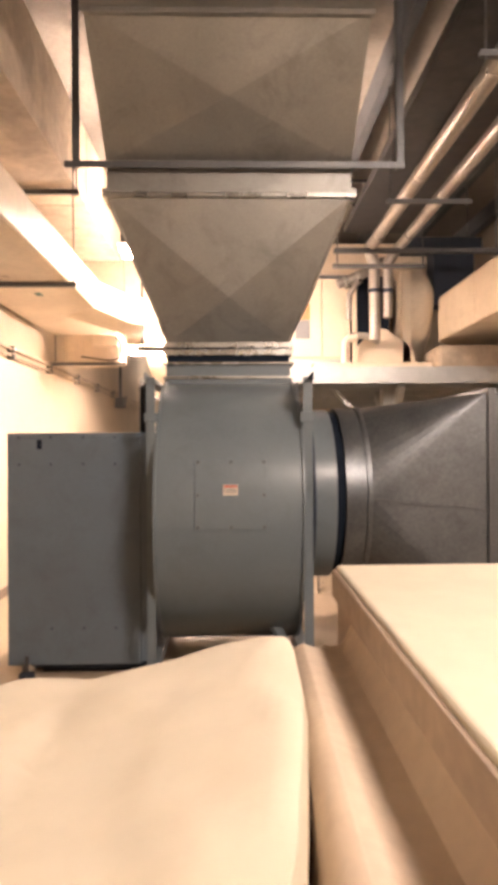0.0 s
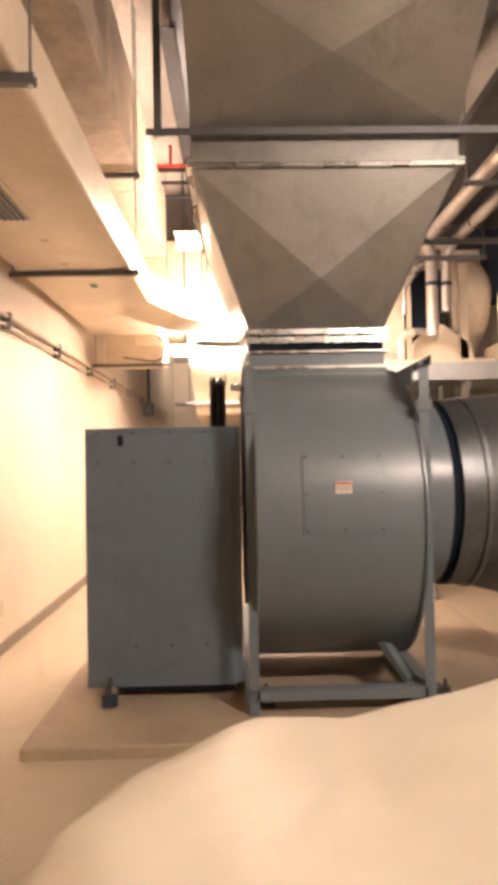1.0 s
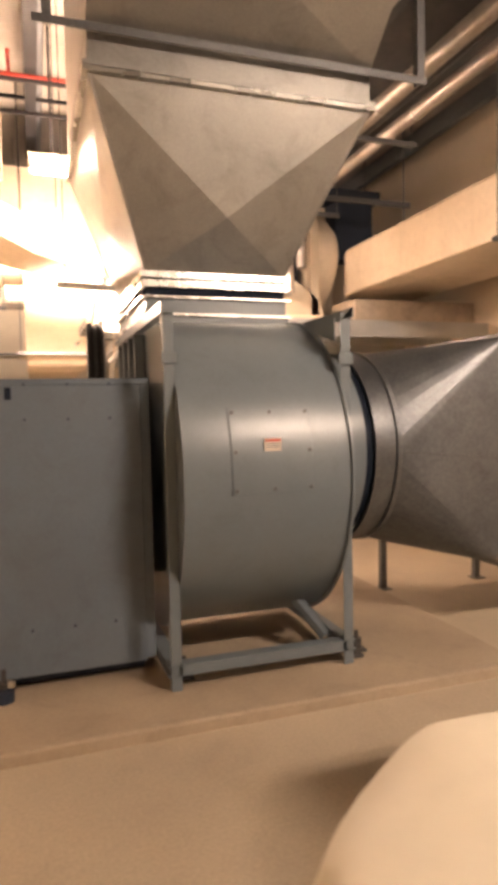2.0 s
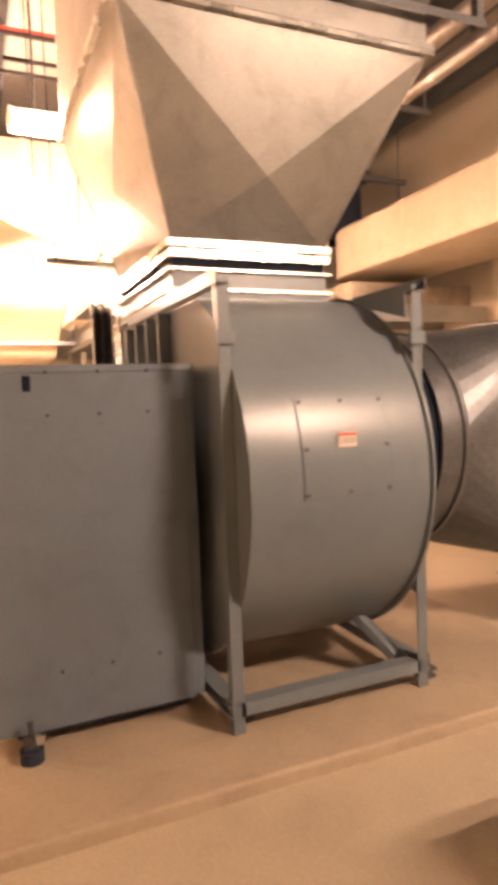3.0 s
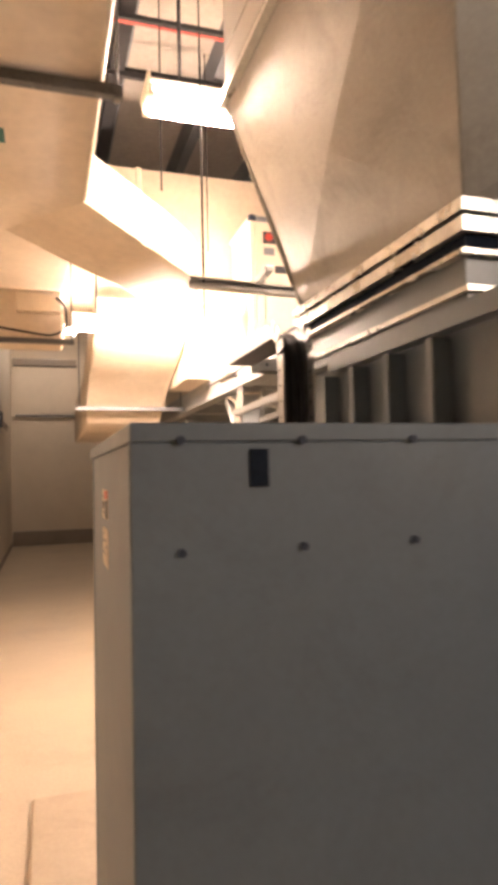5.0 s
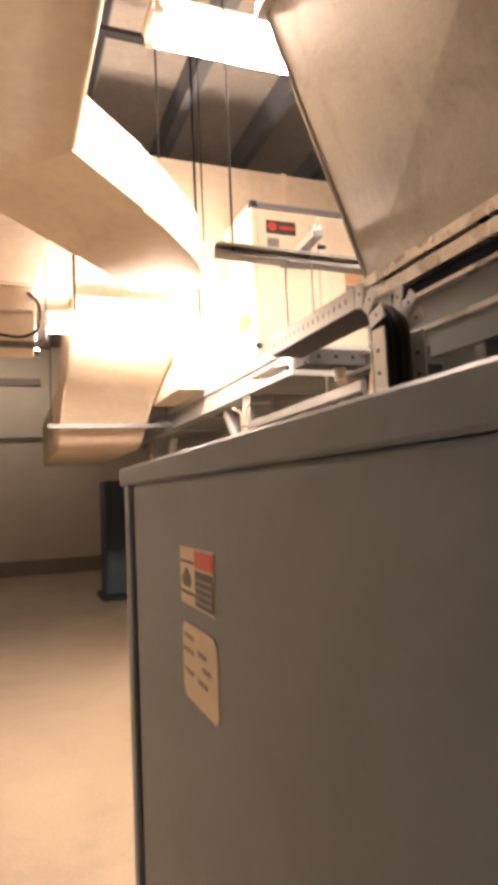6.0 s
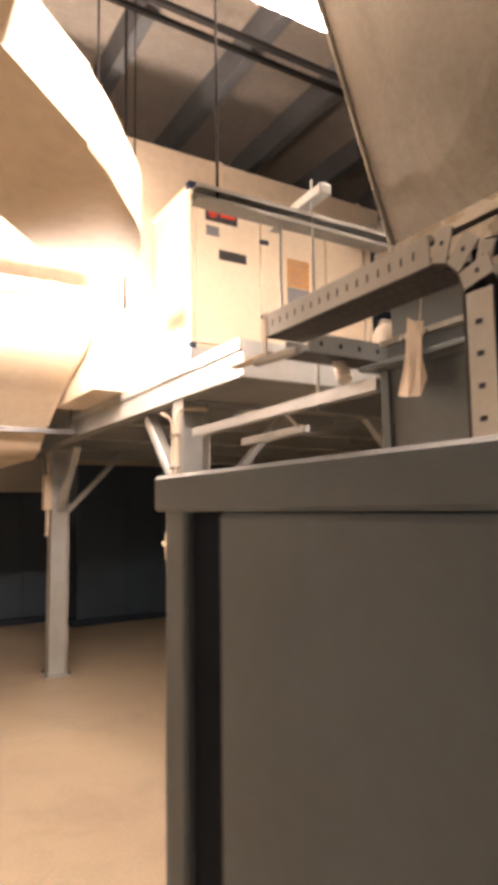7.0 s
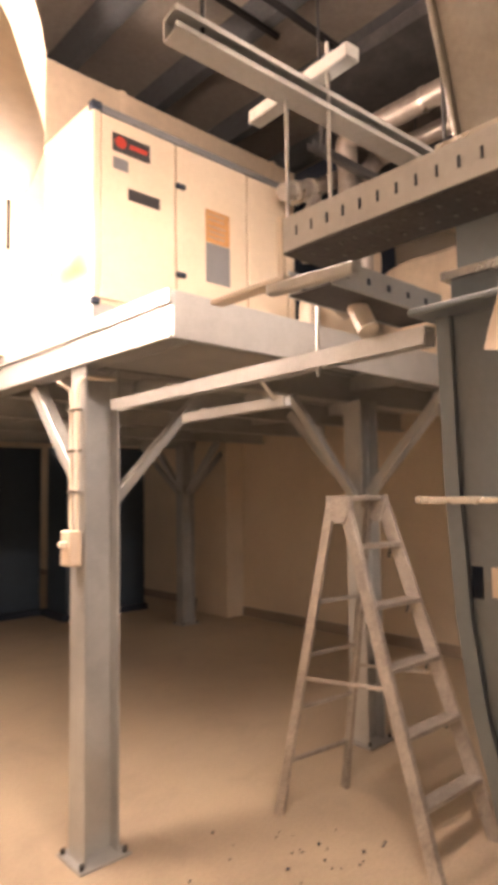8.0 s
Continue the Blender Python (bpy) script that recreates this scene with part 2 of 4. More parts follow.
structure("wall_south", box(XL - 0.2, XR + 0.2, YB - 0.2, YB, 0, ZC, 0), M_WALL, "plain painted plaster wall", "wall")
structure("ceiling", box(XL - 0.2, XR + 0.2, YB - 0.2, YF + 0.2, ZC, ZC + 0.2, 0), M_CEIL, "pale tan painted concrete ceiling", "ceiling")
for k in range(-2, 6):
    x = -0.22 + 0.86 * k
    rib = prism([(x - 0.05, ZC - 0.22), (x + 0.05, ZC - 0.22), (x + 0.08, ZC - 0.001), (x - 0.08, ZC - 0.001)], "y", YB + 0.01, YF - 0.01)
    structure("ceiling_beam", rib, M_RIB, "narrow dark beam running along under the ceiling", "beam")
bm = box(XL, XL + 0.02, YB, YF, 0, 0.1, 0.004)
structure("baseboard", bm, M_BASE, "low grey-brown cove along the wall", "baseboard")
bm = box(XR - 0.02, XR, YB, YF, 0, 0.12, 0.004)
structure("baseboard", bm, M_BASE, "low grey-brown cove along the wall", "baseboard")
bm = box(XL + 0.03, XR - 0.03, YF - 0.02, YF, 0, 0.35, 0.004)
structure("baseboard", bm, M_BASE, "dark band along the foot of the far wall", "baseboard")
structure("trim", box(XL + 0.05, -1.0, YF - 0.12, YF, 4.45, 4.62, 0.01), M_BASE, "shallow lintel across the far wall", "trim")
# pilaster on the shaded wall
structure("pilaster", box(4.12, XR, 12.05, 12.75, 0, ZC, 0.01), M_WALL, "shallow plastered pilaster on the shaded wall", "column")
PADZ = 0.065
structure("equipment_pad", box(-1.8, 1.4, 3.48, 6.5, -0.02, PADZ, 0.014, None, 2), M_PAD, "raised tan concrete plinth under the fan", "plinth")


# ---- lamps ----
def batten(tubes, x, y, z, length, along="x", rod=True, label="lit twin-tube fluorescent batten hung from the ceiling"):
    lamp = thing("batten_light", label, "ceiling light", "battens")
    h = length / 2
    part("body", prism([(-0.062, -0.02), (0.062, -0.02), (0.058, 0.05), (0.04, 0.075), (-0.04, 0.075), (-0.058, 0.05)], "x", -h, h, None, 0.003, 1), M_WHITE, lamp)
    for e in (-1, 1):
        part("end_plate", box(e * h - 0.008, e * h + 0.008, -0.13, 0.13, -0.004, 0.05, 0.003), M_WHITE, lamp)
    for s in (-0.1, 0.1):
        t = part("tube", tube([(-h + 0.03, s, -0.03), (h - 0.03, s, -0.03)], 0.024, 12), tubes, lamp, "glowing fluorescent tube")
        for e in (-1, 1):
            part("lamp_holder", box(e * h - 0.02 * (e + 1), e * h + 0.02 * (1 - e), s - 0.02, s + 0.02, -0.06, 0.002, 0.003), M_WHITE, t)
    if rod:
        for e in (-0.7, 0.7):
            part("hanger_rod", tube([(e * h, 0, 0.07), (e * h, 0, ZC - z)], 0.011, 8), M_CABLE, lamp)
    lamp.matrix_basis = pose(x, y, z, 0, 0, 0 if along == "x" else 90)
    return lamp


batten(M_TUBE, -0.58, 6.36, 3.68, 1.25)
batten(M_TUBE_LOW, -0.83, 8.62, 2.98, 1.36, label="lit twin-tube fluorescent batten under the insulated duct")
batten(M_TUBE_NEAR, 2.0, -0.1, 4.0, 1.25)
batten(M_TUBE_FAR, -1.7, 17.8, 4.95, 1.25)


# ---- the fan on its plinth ----
fan = thing("centrifugal_fan", "large grey enamelled centrifugal fan in an angle-iron frame", "fan")
CY, CZ, R = 4.62, 1.17, 0.945
FX0, FX1 = -0.54, 0.41
prof = [(4.62, 2.115)]
for k in range(0, 25):
    a = math.pi / 2 + math.pi * k / 24
    prof.append((CY + R * math.cos(a), CZ + R * math.sin(a)))
for k in range(1, 13):
    a = 1.5 * math.pi + 0.5 * math.pi * k / 12
    f = k / 12
    prof.append((CY + (R + 0.265 * f) * math.cos(a), CZ + (R + 0.1 * f) * math.sin(a)))
prof += [(5.87, 1.34), (5.893, 1.5), (5.908, 1.75), (5.915, 2.09)]
part("housing", prism(prof, "x", FX0 + 0.012, FX1 - 0.012), M_FAN, fan, "smooth grey rolled-steel scroll", True)


def grown(p, d):
    return [(y + d * (1 if y > CY else -1) * (abs(y - CY) / R if abs(y - CY) < R else 1), z + d * ((z - CZ) / R if z < 2.12 else 0)) for y, z in p]


for x0, x1 in ((FX0 - 0.004, FX0 + 0.012), (FX1 - 0.012, FX1 + 0.004)):
    part("side_plate", prism(grown(prof, 0.018), "x", x0, x1, None, 0.003, 1), M_FAN, fan, "", True)
# stiffeners on the drive side
for y in (4.72, 4.98, 5.24, 5.5):
    part("stiffener", box(FX0 - 0.075, FX0 - 0.006, y - 0.02, y + 0.02, 0.5, 2.05, 0.004), M_FAN, fan)
# posts and base frame
for x, s in ((-0.6, 1), (0.47, -1)):
    part("post", angle((x, 3.82, PADZ + 0.001), (x, 3.82, 2.09), 0.055 * s, 0.055, 0.006, (1, 0, 0), (0, 1, 0)), M_FAN, fan)
    part("top_rail", angle((x - 0.01 * s, 3.8, 2.06), (x - 0.01 * s, 5.45, 2.06), 0.06 * s, 0.06, 0.006, (1, 0, 0), (0, 0, 1)), M_FAN, fan)
    part("bracket", box(x - 0.012 * s, x + 0.07 * s, 3.806, 3.83, 1.8, 1.86, 0.003), M_FAN, fan)
    part("base_rail", channel((x + 0.02 * s, 3.82, 0.175), (x + 0.02 * s, 5.95, 0.175), 0.06, 0.08, 0.007, (-s, 0, 0)), M_FAN, fan)
for y in (3.86, 4.75, 5.92):
    part("cross_rail", channel((-0.56, y, 0.175), (0.43, y, 0.175), 0.06, 0.08, 0.007, (0, 1 if y < 5 else -1, 0)), M_FAN, fan)
part("gusset", prism([(3.83, 2.06), (4.3, 2.06), (3.83, 1.93)], "x", 0.38, 0.386), M_FAN, fan)
part("scroll_foot", bar((0.22, 4.15, 0.42), (0.36, 3.95, 0.2), 0.07, 0.05), M_FAN, fan)
part("scroll_foot", bar((0.1, 4.75, 0.26), (0.1, 4.75, 0.2), 0.3, 0.08), M_FAN, fan)
part("side_plate_label", box(FX0 - 0.0065, FX0 - 0.0045, 5.79, 5.842, 1.55, 1.605, 0), M_PAPER, fan)
part("sight_slot", box(FX0 - 0.0065, FX0 - 0.0045, 5.86, 5.882, 1.545, 1.605, 0), M_RUBBER, fan)
part("tie_bar", bar((FX0 - 0.012, 5.6, 1.73), (FX0 - 0.012, 5.995, 1.73), 0.014, 0.014), M_ZINC, fan)
part("top_plate", box(-0.61, 0.44, 5.46, 5.965, 2.094, 2.108, 0.003), M_FAN, fan)
rim = [p for p in grown(prof, 0.02) if p[0] > 5.4 and p[1] > 0.6]
inner = [(y - 0.032, z) for y, z in rim]
part("rear_rim", prism(rim + inner[::-1], "x", FX0 - 0.016, FX0 - 0.0045, None, 0.002, 1), M_FAN, fan)
# vibration mounts
for x, y in ((0.52, 3.92), (0.58, 3.99), (0.52, 5.8), (-0.5, 3.98), (-0.5, 5.8)):
    mt = part("spring_mount", box(x - 0.04, x + 0.05, y - 0.05, y + 0.05, PADZ + 0.001, PADZ + 0.02, 0.004), M_GREASE, fan)
    part("spring", disc((x, y, PADZ + 0.02), (0, 0, 1), 0.032, 0.06, 12), M_GREASE, mt)
    part("bolt", disc((x, y, PADZ + 0.08), (0, 0, 1), 0.012, 0.045, 8), M_GREASE, mt)


def on_drum(z, out=0.0):
    return CY - math.sqrt(max((R + out) ** 2 - (z - CZ) ** 2, 0))


# inspection hatch: a thin curved plate
bm = bmesh.new()
rows = []
for i in range(13):
    z = 1.115 + (1.56 - 1.115) * i / 12
    rows.append([bm.verts.new((x, on_drum(z, o), z)) for x, o in ((-0.285, 0.001), (-0.283, 0.0045), (0.171, 0.0045), (0.173, 0.001))])
for r0, r1 in zip(rows, rows[1:]):
    for i in range(3):
        bm.faces.new((r0[i], r0[i + 1], r1[i + 1], r1[i]))
for r in (rows[0], rows[-1]):
    bm.faces.new(r)
hatch_seams = []
for x0, x1, z0, z1 in ((-0.288, -0.285, 1.112, 1.563), (0.173, 0.176, 1.112, 1.563), (-0.285, 0.173, 1.112, 1.1145), (-0.285, 0.173, 1.5605, 1.563)):
    sm = bmesh.new()
    n = 12 if z1 - z0 > 0.1 else 1
    cols = [[sm.verts.new((x, on_drum(z0 + (z1 - z0) * i / n, o), z0 + (z1 - z0) * i / n)) for x, o in ((x0, -0.004), (x0, 0.0022), (x1, 0.0022), (x1, -0.004))] for i in range(n + 1)]
    for r0, r1 in zip(cols, cols[1:]):
        for i in range(4):
            sm.faces.new((r0[i], r0[(i + 1) % 4], r1[(i + 1) % 4], r1[i]))
    sm.faces.new(cols[0])
    sm.faces.new(cols[-1])
    hatch_seams.append(sm)
hatch = part("inspection_hatch", bm, M_FAN, fan, "curved bolted inspection cover", True)
for sm in hatch_seams:
    part("gasket_edge", sm, M_GUARD, hatch)
for z in (1.135, 1.335, 1.54):
    for x in (-0.265, -0.055, 0.152):
        if z == 1.335 and x == -0.055:
            continue
        part("bolt", disc((x, on_drum(z, 0.006), z), (0, -1, 0.2), 0.0085, 0.008, 8), M_GREASE, hatch)
# warning label on the hatch
lab = part("warning_label", prism([(-0.105, 1.335), (-0.012, 1.335), (-0.012, 1.402), (-0.105, 1.402)], "y", on_drum(1.37, 0.0165), on_drum(1.37, 0.0135)), M_WHITE, fan, "small white label with a red bar")
part("red_bar", box(-0.102, -0.015, on_drum(1.37, 0.0195), on_drum(1.37, 0.0175), 1.385, 1.397, 0), M_REDL, lab)
for z in (1.372, 1.362, 1.352):
    part("print_bar", box(-0.098, -0.022, on_drum(1.37, 0.0195), on_drum(1.37, 0.0175), z, z + 0.004, 0), M_GREYL, lab)
# outlet neck and flanges


def frame_ring(x0, x1, y0, y1, z0, z1, w):
    """A flat rectangular ring of sheet steel, w wide."""
    bm = bmesh.new()
    loops = []
    for d, z in ((0, z0), (0, z1), (w, z1), (w, z0)):
        loops.append([bm.verts.new((x, y, z)) for x, y in ((x0 + d, y0 + d), (x1 - d, y0 + d), (x1 - d, y1 - d), (x0 + d, y1 - d))])
    for k in range(4):
        a, b = loops[k], loops[(k + 1) % 4]
        for i in range(4):
            bm.faces.new((a[i], a[(i + 1) % 4], b[(i + 1) % 4], b[i]))
    return bm


OX0, OX1, OY0, OY1 = -0.54, 0.393, 4.62, 5.875
part("outlet_neck", frame_ring(OX0 - 0.02, OX1 + 0.02, OY0 - 0.03, OY1 + 0.02, 2.1, 2.16, 0.05), M_FAN, fan)
part("outlet_flange", frame_ring(OX0 - 0.034, OX1 + 0.034, OY0 - 0.05, OY1 + 0.034, 2.16, 2.176, 0.06), M_ZINC, fan, "bright galvanised flange")
part("outlet_flange", frame_ring(OX0 - 0.01, OX1 + 0.01, OY0 - 0.01, OY1 + 0.01, 2.176, 2.275, 0.02), M_FAN, fan)
part("outlet_flange", frame_ring(OX0 - 0.04, OX1 + 0.04, OY0 - 0.04, OY1 + 0.04, 2.272, 2.285, 0.05), M_ZINC, fan)
part("flexible_connector", frame_ring(OX0 - 0.002, OX1 + 0.002, OY0 - 0.002, OY1 + 0.002, 2.283, 2.345, 0.012), M_RUBBER, fan, "black cloth flexible connector")
# inlet spigot with rings
IY, IZ, IR = 4.62, 1.28, 0.6


def ring(x0, x1, r, t, bm=None):
    out = bm or bmesh.new()
    s = 48
    vs = [[out.verts.new((x, IY + rr * math.cos(2 * math.pi * k / s), IZ + rr * math.sin(2 * math.pi * k / s))) for k in range(s)] for x, rr in ((x0, r), (x1, r), (x1, r - t), (x0, r - t))]
    for j in range(4):
        a, b = vs[j], vs[(j + 1) % 4]
        for k in range(s):
            out.faces.new((a[k], a[(k + 1) % s], b[(k + 1) % s], b[k]))
    return out


part("inlet_ring", ring(FX1 + 0.002, 0.5, IR + 0.03, 0.05), M_FAN, fan, "", True)
part("inlet_ring", ring(0.5, 0.515, IR + 0.07, 0.09), M_DARK, fan, "", True)
part("inlet_spigot", ring(0.515, 0.665, IR + 0.035, 0.03), M_FAN, fan, "", True)
for k in range(6):
    a = math.pi * (0.62 + 0.15 * k)
    part("bolt", disc((0.5, IY + (IR + 0.05) * math.cos(a), IZ + (IR + 0.05) * math.sin(a)), (-1, 0, 0), 0.012, 0.02, 8), M_GREASE, fan)

# belt guard
guard = thing("belt_guard", "tall grey sheet-steel belt guard bolted beside the fan", "machine guard")
GX0, GX1, GY0, GY1, GZ0, GZ1 = -1.588, -0.68, 4.1, 5.12, 0.16, 1.708
part("body", box(GX0 + 0.006, GX1 + 0.05, GY0 + 0.004, GY1 - 0.105, GZ0, GZ1, 0.006, None, 2), M_GUARD, guard)
part("front_panel", box(GX0, GX1, GY0 - 0.004, GY0 + 0.01, GZ0 - 0.01, GZ1 - 0.001, 0.003), M_GUARD, guard, "flat grey front sheet")
bm = box(GX0 + 0.001, GX1 + 0.05, GY0 - 0.0055, GY1 + 0.01, GZ1 - 0.0005, GZ1 + 0.032, 0.003)
part("lid", bm, M_GUARD, guard, "folded grey lid")
part("rear_flange", box(GX0 + 0.008, GX0 + 0.046, GY1 - 0.042, GY1, GZ0, GZ1 + 0.005, 0.003), M_GUARD, guard)
part("slot", box(GX0 + 0.016, GX0 + 0.08, GY1 - 0.1, GY1 - 0.043, GZ0, GZ1 + 0.005, 0), M_RUBBER, guard)
part("slot", box(-1.385, -1.352, GY0 - 0.0085, GY0 - 0.004, 1.63, 1.695, 0), M_RUBBER, guard, "dark lifting slot")
for x in (-1.505, -1.29, -1.07, -0.852):
    part("bolt", disc((x, GY0 - 0.004, 1.525), (0, -1, 0), 0.0075, 0.007, 8), M_DARK, guard)
    part("bolt", disc((x, GY0 - 0.008, 1.71), (0, -1, 0), 0.0075, 0.007, 8), M_DARK, guard)
    if x > -1.4:
        part("bolt", disc((x, GY0 - 0.004, 0.4), (0, -1, 0), 0.0075, 0.007, 8), M_DARK, guard)
for y in (4.2, 4.9):
    part("foot_bracket", channel((GX0 + 0.1, y, 0.13), (GX1, y, 0.13), 0.05, 0.06, 0.005), M_DARK, guard)
part("base", box(GX0 + 0.2, GX1, GY0 + 0.12, GY1 - 0.1, PADZ + 0.001, 0.15, 0.004), M_DARK, guard)
mt = part("spring_mount", disc((-1.44, GY0 - 0.07, PADZ + 0.001), (0, 0, 1), 0.05, 0.055, 14), M_DARK, guard)
part("mount_arm", box(-1.47, -1.41, GY0 - 0.1, GY0 + 0.06, PADZ + 0.056, PADZ + 0.075, 0.004), M_DARK, mt)
part("spring", disc((-1.44, GY0 - 0.07, PADZ + 0.075), (0, 0, 1), 0.03, 0.03, 12), M_GREASE, mt)
part("bolt", disc((-1.44, GY0 - 0.07, PADZ + 0.1), (0, 0, 1), 0.012, 0.07, 8), M_GREASE, mt)
part("nut", disc((-1.405, GY0 - 0.08, PADZ + 0.08), (0, 0, 1), 0.022, 0.035, 6), M_ZINC, mt)
# stickers on the guard's aisle side
stick = part("warning_sticker", box(GX0 + 0.0045, GX0 + 0.0065, 4.56, 4.7, 1.553, 1.622, 0), M_PAPER, guard, "worn warning sticker with a red heading")
part("red_heading", box(GX0 + 0.0035, GX0 + 0.0047, 4.562, 4.632, 1.6, 1.62, 0), M_REDL, stick)
part("dark_panel", box(GX0 + 0.0035, GX0 + 0.0047, 4.562, 4.632, 1.556, 1.597, 0), M_BLACKL, stick)
for k in range(4):
    part("print_bar", box(GX0 + 0.0028, GX0 + 0.0037, 4.566, 4.628, 1.562 + 0.008 * k, 1.5645 + 0.008 * k, 0), M_GREYL, stick)
part("pictogram", prism([(4.655, 1.575), (4.685, 1.575), (4.69, 1.585), (4.67, 1.597), (4.65, 1.586)], "x", GX0 + 0.0035, GX0 + 0.0047), M_BLACKL, stick)
for z in (1.603, 1.566):
    part("print_bar", box(GX0 + 0.0035, GX0 + 0.0047, 4.64, 4.695, z, z + 0.003, 0), M_BLACKL, stick)
stick = part("data_sticker", prism([(4.56, 1.45), (4.57, 1.44), (4.69, 1.44), (4.7, 1.45), (4.7, 1.52), (4.69, 1.53), (4.57, 1.53), (4.56, 1.52)], "x", GX0 + 0.0045, GX0 + 0.0065), M_PAPER, guard, "pale data sticker with dark print")
for y0, y1, z in ((4.65, 4.69, 1.512), (4.65, 4.695, 1.495), (4.655, 4.69, 1.47), (4.6, 4.63, 1.5), (4.585, 4.615, 1.485), (4.6, 4.635, 1.468)):
    part("print_bar", box(GX0 + 0.0035, GX0 + 0.0047, y0, y1, z, z + 0.005, 0), M_GREYL, stick)

# ---- duct above the fan ----
riser = thing("discharge_duct", "galvanised sheet-metal discharge duct flaring upward above the fan", "duct")
TX0, TX1, TY0, TY1, TZ = -0.905, 0.8, 4.145, 5.86, 3.39
b4 = [(OX0, OY0, 2.435), (OX1, OY0, 2.435), (OX1, OY1, 2.435), (OX0, OY1, 2.435)]
t4 = [(TX0, TY0, TZ), (TX1, TY0, TZ), (TX1, TY1, TZ), (TX0, TY1, TZ)]
part("front_panel", cross_panel([b4[0], b4[1], t4[1], t4[0]], 0.078), M_GALV, riser, "cross-broken galvanised front sheet")
part("side_panel", cross_panel([b4[3], b4[0], t4[0], t4[3]], 0.035), M_GALV, riser)
part("side_panel", cross_panel([b4[1], b4[2], t4[2], t4[1]], 0.035), M_GALV, riser)
for lo, hi in zip(b4, t4):
    part("corner_seam", bar(lo, hi, 0.016, 0.016, 0.004), M_GALV, riser, "standing corner seam")
part("back_panel", cross_panel([b4[2], b4[3], t4[3], t4[2]], 0.03), M_GALV, riser)
part("lower_flange", frame_ring(OX0 - 0.035, OX1 + 0.035, OY0 - 0.035, OY1 + 0.035, 2.4, 2.437, 0.05), M_ZINC, riser, "bright galvanised flange")
part("lower_flange", frame_ring(OX0 - 0.03, OX1 + 0.03, OY0 - 0.03, OY1 + 0.03, 2.342, 2.385, 0.045), M_ZINC, riser, "bright galvanised flange")
part("gasket", frame_ring(OX0 - 0.005, OX1 + 0.005, OY0 - 0.005, OY1 + 0.005, 2.384, 2.401, 0.02), M_DARK, riser)
part("upper_flange", frame_ring(TX0 - 0.03, TX1 + 0.03, TY0 - 0.03, TY1 + 0.03, 3.375, 3.4, 0.045), M_ZINC, riser)
part("upper_flange", frame_ring(TX0 - 0.03, TX1 + 0.03, TY0 - 0.03, TY1 + 0.03, 3.404, 3.43, 0.045), M_GALV, riser)
# straight piece and elbow toward the near end of the room
EY, EZ = 3.45, 4.22
part("collar", frame_ring(TX0, TX1, TY0, TY1, 3.43, 3.62, 0.012), M_GALV, riser)
part("elbow_panel", cross_panel([(TX0, TY0, 3.62), (TX1, TY0, 3.62), (TX1, EY, EZ), (TX0, EY, EZ)], 0.055), M_GALV, riser, "cross-broken sloping underside")
for x in (TX0, TX1):
    part("elbow_side", prism([(TY0, 3.62), (TY1, 3.62), (TY1, 5.1), (YB + 0.3, 5.1), (YB + 0.3, EZ), (EY, EZ)], "x", x - 0.003, x + 0.003), M_GALV, riser)
for k in range(3):
    y1 = EY - 2.05 * k
    part("underside_panel", cross_panel([(TX0, y1, EZ), (TX1, y1, EZ), (TX1, y1 - 2.0, EZ), (TX0, y1 - 2.0, EZ)], 0.02), M_GALV, riser)
    part("seam", box(TX0 - 0.02, TX1 + 0.02, y1 - 0.02, y1 + 0.02, EZ - 0.03, EZ + 0.002, 0.003), M_GALV, riser)
part("back_sheet", box(TX0, TX1, TY1 - 0.006, TY1, 3.62, 5.1, 0), M_GALV, riser)
part("top_sheet", box(TX0, TX1, YB + 0.3, TY1, 5.1, 5.106, 0), M_GALV, riser)
# trapeze under the elbow
trap = thing("trapeze_hanger", "dark steel angle trapeze carrying the duct", "hanger", "duct hangers")
part("crossbar", angle((-1.18, 4.07, 3.6), (1.16, 4.07, 3.6), 0.045, 0.045, 0.006, (0, 1, 0), (0, 0, -1)), M_STRUT, trap)
for x in (-1.13, 1.11):
    part("drop_bar", angle((x, 4.09, 3.56), (x, 4.09, ZC), 0.05, 0.05, 0.006, (1, 0, 0), (0, 1, 0)), M_STRUT, trap)

# ---- inlet duct ----
inlet = thing("inlet_duct", "galvanised inlet duct changing from round to square", "duct")
part("flexible_collar", ring(0.665, 0.725, IR + 0.015, 0.02), M_RUBBER, inlet, "black flexible collar", True)
part("round_band", ring(0.725, 0.868, IR + 0.045, 0.02), M_INLET, inlet, "", True)
part("bead", ring(0.868, 0.9, IR + 0.06, 0.04), M_INLET, inlet, "", True)
DY0, DY1, DZ0, DZ1, XF = 3.93, 5.3, 0.5, 1.99, 1.66
bm = bmesh.new()
s = 48
rim_in = [bm.verts.new((0.9, IY + (IR + 0.04) * math.cos(2 * math.pi * k / s), IZ + (IR + 0.04) * math.sin(2 * math.pi * k / s))) for k in range(s)]
corners = [bm.verts.new((XF, y, z)) for y, z in ((DY1, DZ1), (DY0, DZ1), (DY0, DZ0), (DY1, DZ0))]
